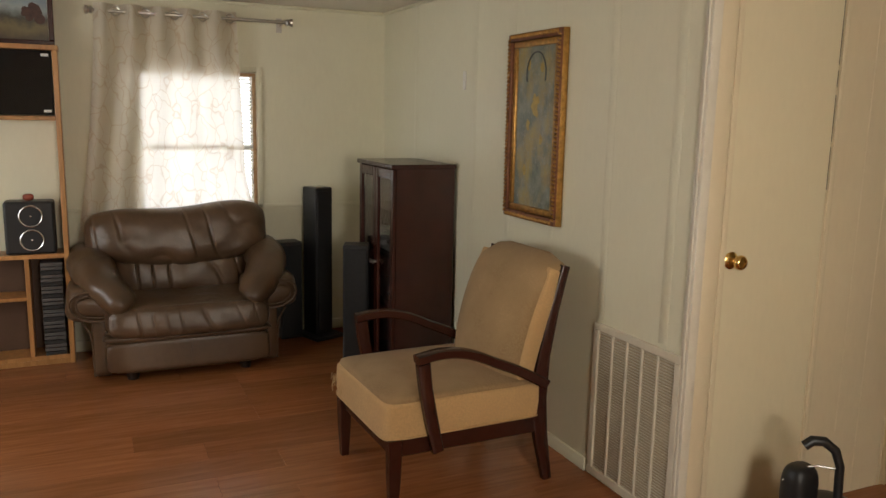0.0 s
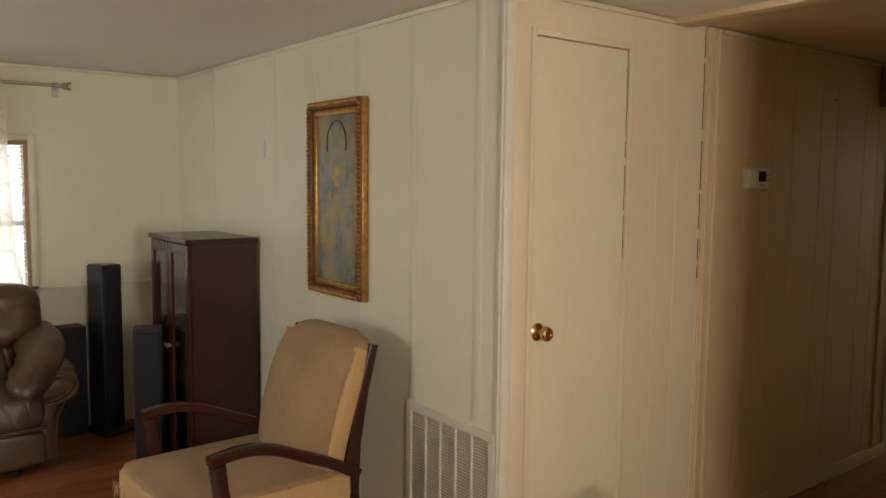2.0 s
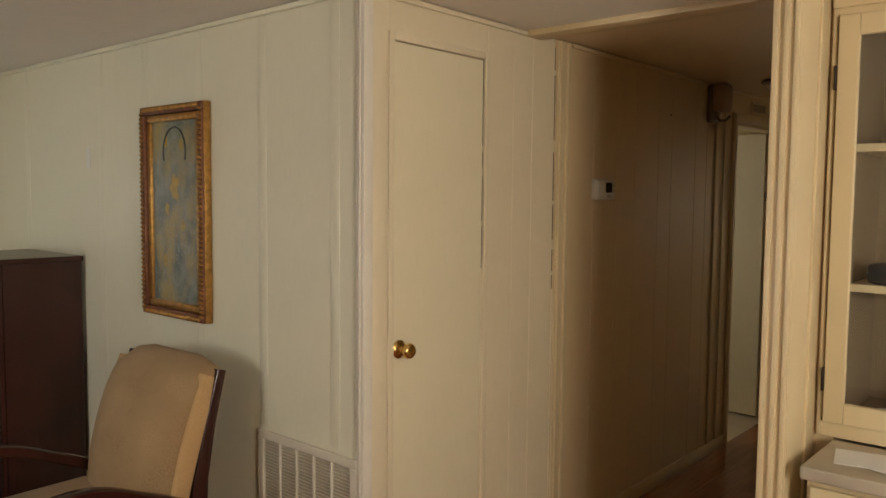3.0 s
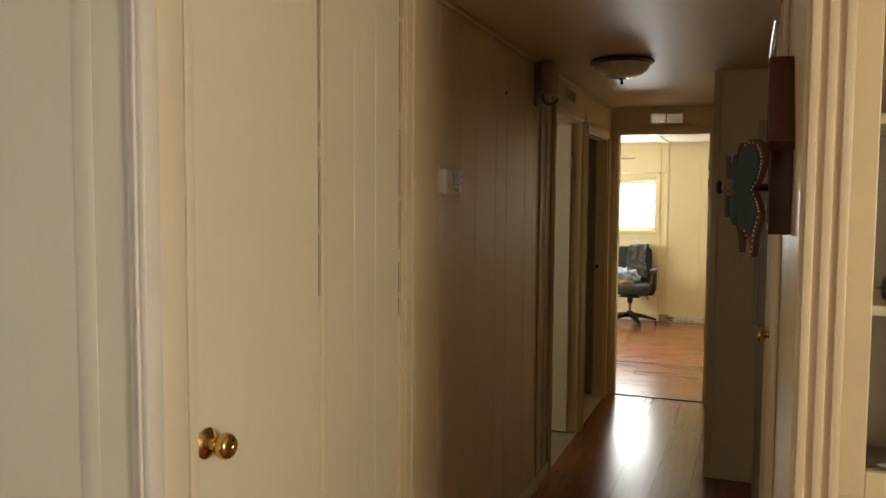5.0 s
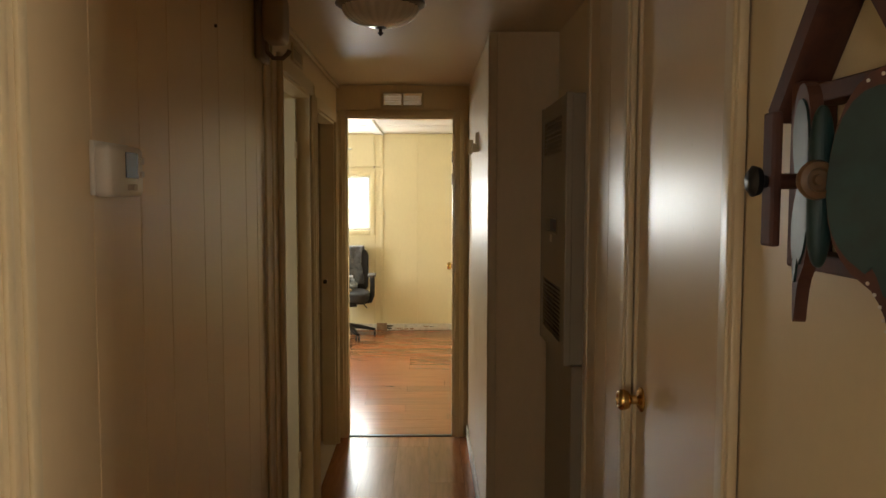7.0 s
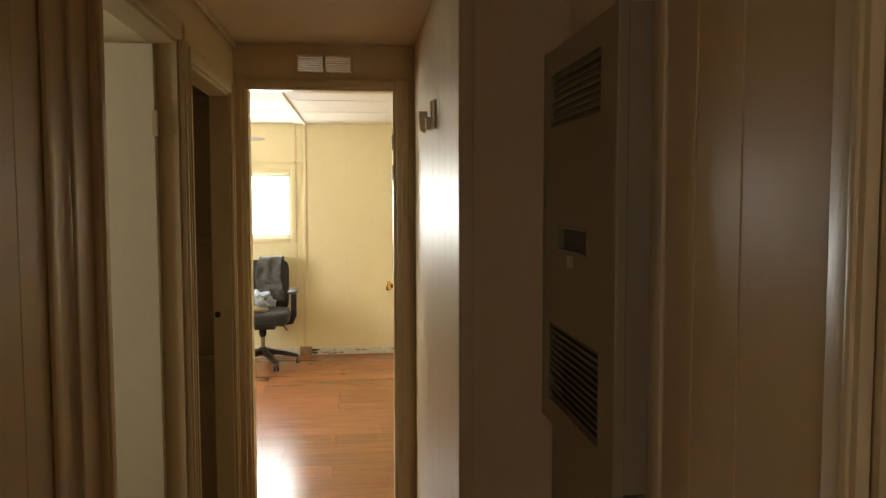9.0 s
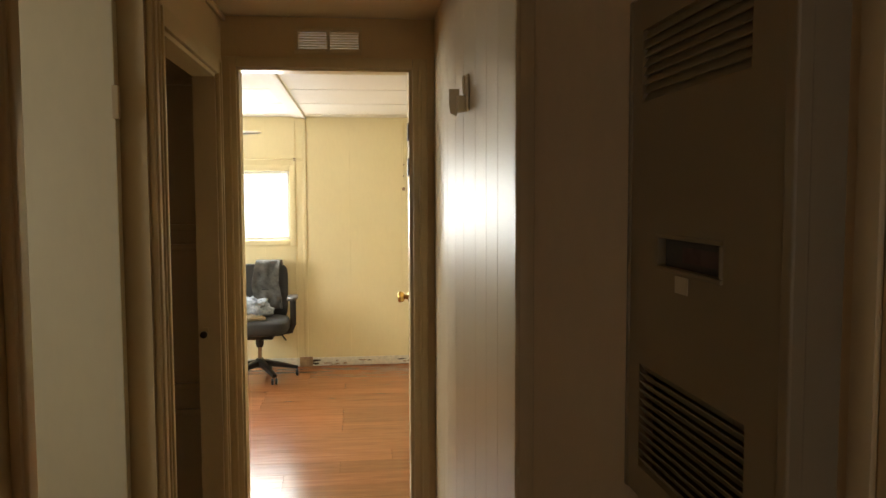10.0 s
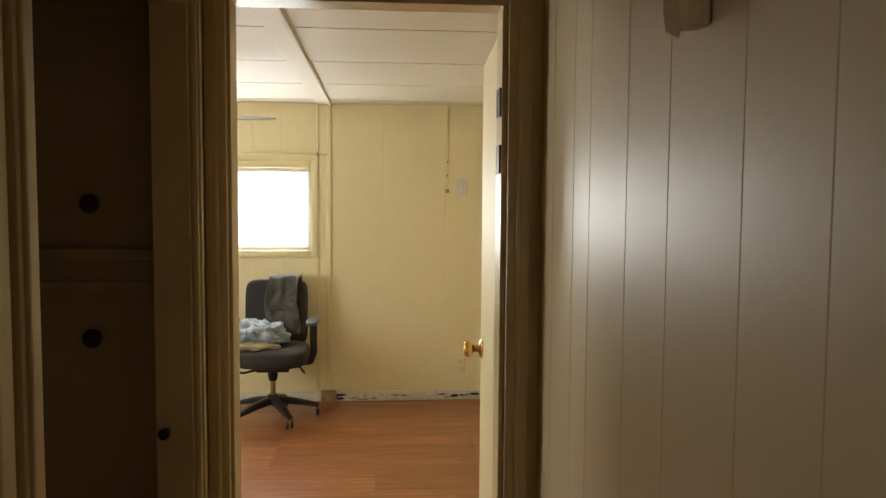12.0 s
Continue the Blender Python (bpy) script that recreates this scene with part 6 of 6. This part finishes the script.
smooth(part("seat", cushion(bmesh.new(), (0, -0.02, 0.445), (0.50, 0.50, 0.135), 0.45, 0.55, wrinkle=0.004, nu=36), FAB, a), 60)
bm = cushion(bmesh.new(), (0.0, 0.235, 0.70), (0.44, 0.095, 0.47), 0.30, 0.42, Matrix.Rotation(radians(-8), 4, "X"), nu=40, nv=24)
smooth(part("backrest", bm, FAB, a), 60)
part("back_bar", sweep(bmesh.new(), [(0, 0.10, 0.36), (0, 0.27, 0.37), (0, 0.295, 0.46), (0, 0.30, 0.62)], 0.06, 0.02, (1, 0, 0)), BLACKPL, a)
for sg in (-1, 1):
    ar = smooth(part("armrest", sweep(bmesh.new(), [(sg * 0.18, 0.04, 0.375), (sg * 0.255, 0.04, 0.385), (sg * 0.275, 0.04, 0.44), (sg * 0.275, 0.05, 0.655)], 0.05, 0.026, (0, 1, 0)), BLACKPL, a), 60)
    smooth(part("arm_pad", cushion(bmesh.new(), (sg * 0.275, 0.01, 0.668), (0.085, 0.26, 0.034), 0.4, 0.5), plain("grey_pad", (0.10, 0.10, 0.10), 0.35), ar), 60)


def heap(bm, at, size, seed, rough=0.35, m=None):
    cushion(bm, at, size, 0.8, 0.8, m, nu=48, nv=28)
    for v in bm.verts:
        d2 = v.co - Vector(at)
        f = noise.noise(v.co * 14 + Vector((seed, 0, 0))) + 0.6 * abs(noise.noise(v.co * 30 + Vector((0, seed, 0)))) - 0.3
        v.co += d2 * rough * f
    return bm


b = thing("folded_shirt", "crumpled blue and white patterned shirt on the chair seat", "shirt", (-0.38, 8.46, 0.50), 0)
smooth(part("shirt", heap(bmesh.new(), (0, 0, 0.085), (0.34, 0.26, 0.17), 3, 0.55), SHIRT, b), 70)
b = thing("khaki_cloth", "crumpled khaki cloth under the shirt on the chair", "clothes", (-0.41, 8.38, 0.49), 0)
smooth(part("cloth", heap(bmesh.new(), (0, 0, 0.035), (0.30, 0.20, 0.07), 8, 0.3), KHAKI, b), 70)
b = thing("dark_trousers", "dark grey trousers hung over the chair's backrest", "trousers", (-0.31, 8.50, 0), 0)
bm = bmesh.new()
grid = []
for j in range(22):
    t = j / 21
    row = []
    for i in range(15):
        q = i / 14
        x = -0.06 + 0.22 * q + 0.015 * math.sin(7 * t + q)
        if t < 0.2:
            y, z = 0.345 - 0.02 * t, 0.80 + 0.8 * t
        elif t < 0.3:
            f = (t - 0.2) / 0.1
            y, z = 0.34 - 0.14 * f, 0.955 + 0.015 * math.sin(math.pi * f)
        else:
            f = (t - 0.3) / 0.7
            y, z = 0.20 - 0.03 * f, 0.955 - 0.40 * f
        y -= 0.005 * math.sin(q * 13 + 2 * t) + 0.040 * noise.noise(Vector((x * 22, t * 9, 0))) + 0.012 * noise.noise(Vector((x * 40, t * 20, 3)))
        row.append(bm.verts.new((x, y - 0.012, z)))
    grid.append(row)
for r0, r1 in zip(grid, grid[1:]):
    for i in range(14):
        bm.faces.new((r0[i], r0[i + 1], r1[i + 1], r1[i]))
bmesh.ops.recalc_face_normals(bm, faces=bm.faces[:])
bmesh.ops.solidify(bm, geom=bm.faces[:], thickness=0.012)
smooth(part("trousers", bm, JEANS, b), 70)

# ---- bedroom fittings ----
a = thing("ceiling_fan", "ceiling fan with pale blades hanging from the bedroom ceiling", "ceiling fan", (-0.82, 7.40, H - 0.004), 0)
smooth(part("canopy", lathe(bmesh.new(), [(0, -0.05), (0.03, -0.05), (0.065, -0.01), (0.066, 0), (0, 0)], (0, 0, 0), "Z", 24), WHITEPL, a))
smooth(part("rod", lathe(bmesh.new(), [(0, -0.16), (0.012, -0.16), (0.012, -0.04), (0, -0.04)], (0, 0, 0), "Z", 12), WHITEPL, a))
smooth(part("motor", lathe(bmesh.new(), [(0, -0.30), (0.05, -0.30), (0.10, -0.27), (0.11, -0.22), (0.09, -0.17), (0, -0.16)], (0, 0, 0), "Z", 28), WHITEPL, a))
BLADE = plain("pale_blade", (0.62, 0.62, 0.60), 0.35, 0.0, 0.05)
for q in range(4):
    an = radians(90 * q)
    mm = Matrix.Rotation(an, 4, "Z") @ Matrix.Translation((0.0, 0, -0.255)) @ Matrix.Rotation(radians(12), 4, "X")
    outline = [(0.16, -0.05), (0.60, -0.065), (0.655, -0.04), (0.685, 0.0), (0.655, 0.04), (0.60, 0.065), (0.16, 0.05)]
    bm = bmesh.new()
    lo, hi = [bm.verts.new((x, y, -0.004)) for x, y in outline], [bm.verts.new((x, y, 0.004)) for x, y in outline]
    for i in range(7):
        bm.faces.new((lo[i], lo[(i + 1) % 7], hi[(i + 1) % 7], hi[i]))
    bm.faces.new(lo[::-1])
    bm.faces.new(hi)
    bmesh.ops.transform(bm, matrix=mm, verts=bm.verts)
    bl2 = part("blade", bm, BLADE, a)
    bm = boxes((0.09, 0.22, -0.018, 0.018, -0.010, -0.004), bevel=0.002)
    bmesh.ops.transform(bm, matrix=mm, verts=bm.verts)
    part("blade_iron", bm, DARKMETAL, bl2)
a = thing("light_switch", "white light switch on the bedroom wall", "light switch", (1.035, END - 0.002, 1.60), 0)
part("plate", boxes((-0.035, 0.035, -0.007, 0.0, -0.06, 0.06), bevel=0.003), WHITEPL, a)
part("toggle", boxes((-0.012, 0.012, -0.011, -0.006, -0.03, 0.03), bevel=0.002), WHITEPL, a)
a = thing("power_outlet", "cream power outlet low on the bedroom wall", "outlet", (1.03, END - 0.002, 0.265), 0)
part("plate", boxes((-0.035, 0.035, -0.007, 0.0, -0.06, 0.06), bevel=0.003), BEDROOM, a)
for z in (-0.025, 0.025):
    part("socket", boxes((-0.016, 0.016, -0.009, -0.006, z - 0.014, z + 0.014), bevel=0.003), WORN, a)
a = thing("loose_cord", "thin cream cord with brown clips on the bedroom wall", "cord", (0.925, END - 0.004, 0), 0)
smooth(part("cord", tube(bmesh.new(), [(0.0, -0.002, 1.62), (0.001, -0.002, 1.8), (-0.001, -0.002, 2.0), (0.0, -0.002, 2.18)], 0.003, 6), BEDROOM, a))
for z in (1.575, 1.69, 1.79):
    part("clip", boxes((-0.012, 0.012, -0.008, 0.0, z - 0.014, z + 0.014) if z < 1.6 else (-0.005, 0.005, -0.007, 0.0, z - 0.006, z + 0.006), bevel=0.001), BAREWOOD, a)
a = thing("bedroom_curtain_rod", "thin cream curtain rod with a bracket over the bedroom window", "curtain rod", (0.02, END, 1.835), 0)
smooth(part("rod", tube(bmesh.new(), [(-1.25, -0.03, 0.0), (0.0, -0.03, 0.0), (0.015, -0.02, 0), (0.015, -0.001, 0)], 0.006, 8), BEDROOM, a))
part("bracket", boxes((-0.06, -0.04, -0.034, -0.001, -0.010, 0.012), bevel=0.003), BAREWOOD, a)

# ---- low vacuum cleaner by the closet ----
a = thing("vacuum_cleaner", "black canister vacuum cleaner with a curved grip by the closet", "vacuum cleaner", (0.335, 0.225, -0.0), 0)
smooth(part("canister", cushion(bmesh.new(), (0.06, 0.06, 0.15), (0.26, 0.30, 0.24), 0.5, 0.6), BLACKPL, a), 60)
smooth(part("grip", tube(bmesh.new(), [(0, 0, 0.455), (0.012, 0.022, 0.475), (0.032, 0.055, 0.475), (0.052, 0.088, 0.445), (0.062, 0.105, 0.39), (0.064, 0.108, 0.26)], [0.017, 0.018, 0.017, 0.016, 0.015, 0.015], 14), BLACKPL, a), 60)
smooth(part("chrome_arc", tube(bmesh.new(), [(-0.04, -0.04, 0.32), (-0.02, 0.0, 0.365), (0.02, 0.05, 0.385), (0.06, 0.10, 0.38)], 0.004, 8), SILVER, a), 60)
smooth(part("tank", cushion(bmesh.new(), (-0.02, 0.02, 0.28), (0.10, 0.12, 0.20), 0.6, 0.7), BLACK, a), 60)
for sg in (-1, 1):
    smooth(part("wheel", lathe(bmesh.new(), [(0, -0.015), (0.05, -0.015), (0.056, 0), (0.05, 0.015), (0, 0.015)], (0.06 + sg * 0.12, 0.02, 0.056), "X", 24), BLACKPL, a))
# ---- floor boards, last of the setting ----
lay(-3.2, 3.3, -3.9, 0.0, "y", 1)
lay(0.0, W, 0.0, FAR, "y", 2)
lay(1.19, 3.3, 0.0, 0.74, "y", 5)
lay(-2.3, 1.45, FAR + 0.0, END, "x", 3)
tagged(part("floor_bath", boxes((-1.6, -0.002, 2.2, 3.95, -0.012, -0.001)), TILE), "beige vinyl bathroom floor", "floor", kind="structure")
tagged(part("floor_linen", boxes((-1.6, -0.002, 4.034, 4.93, -0.012, -0.001)), TILE), "beige vinyl closet floor", "floor", kind="structure")
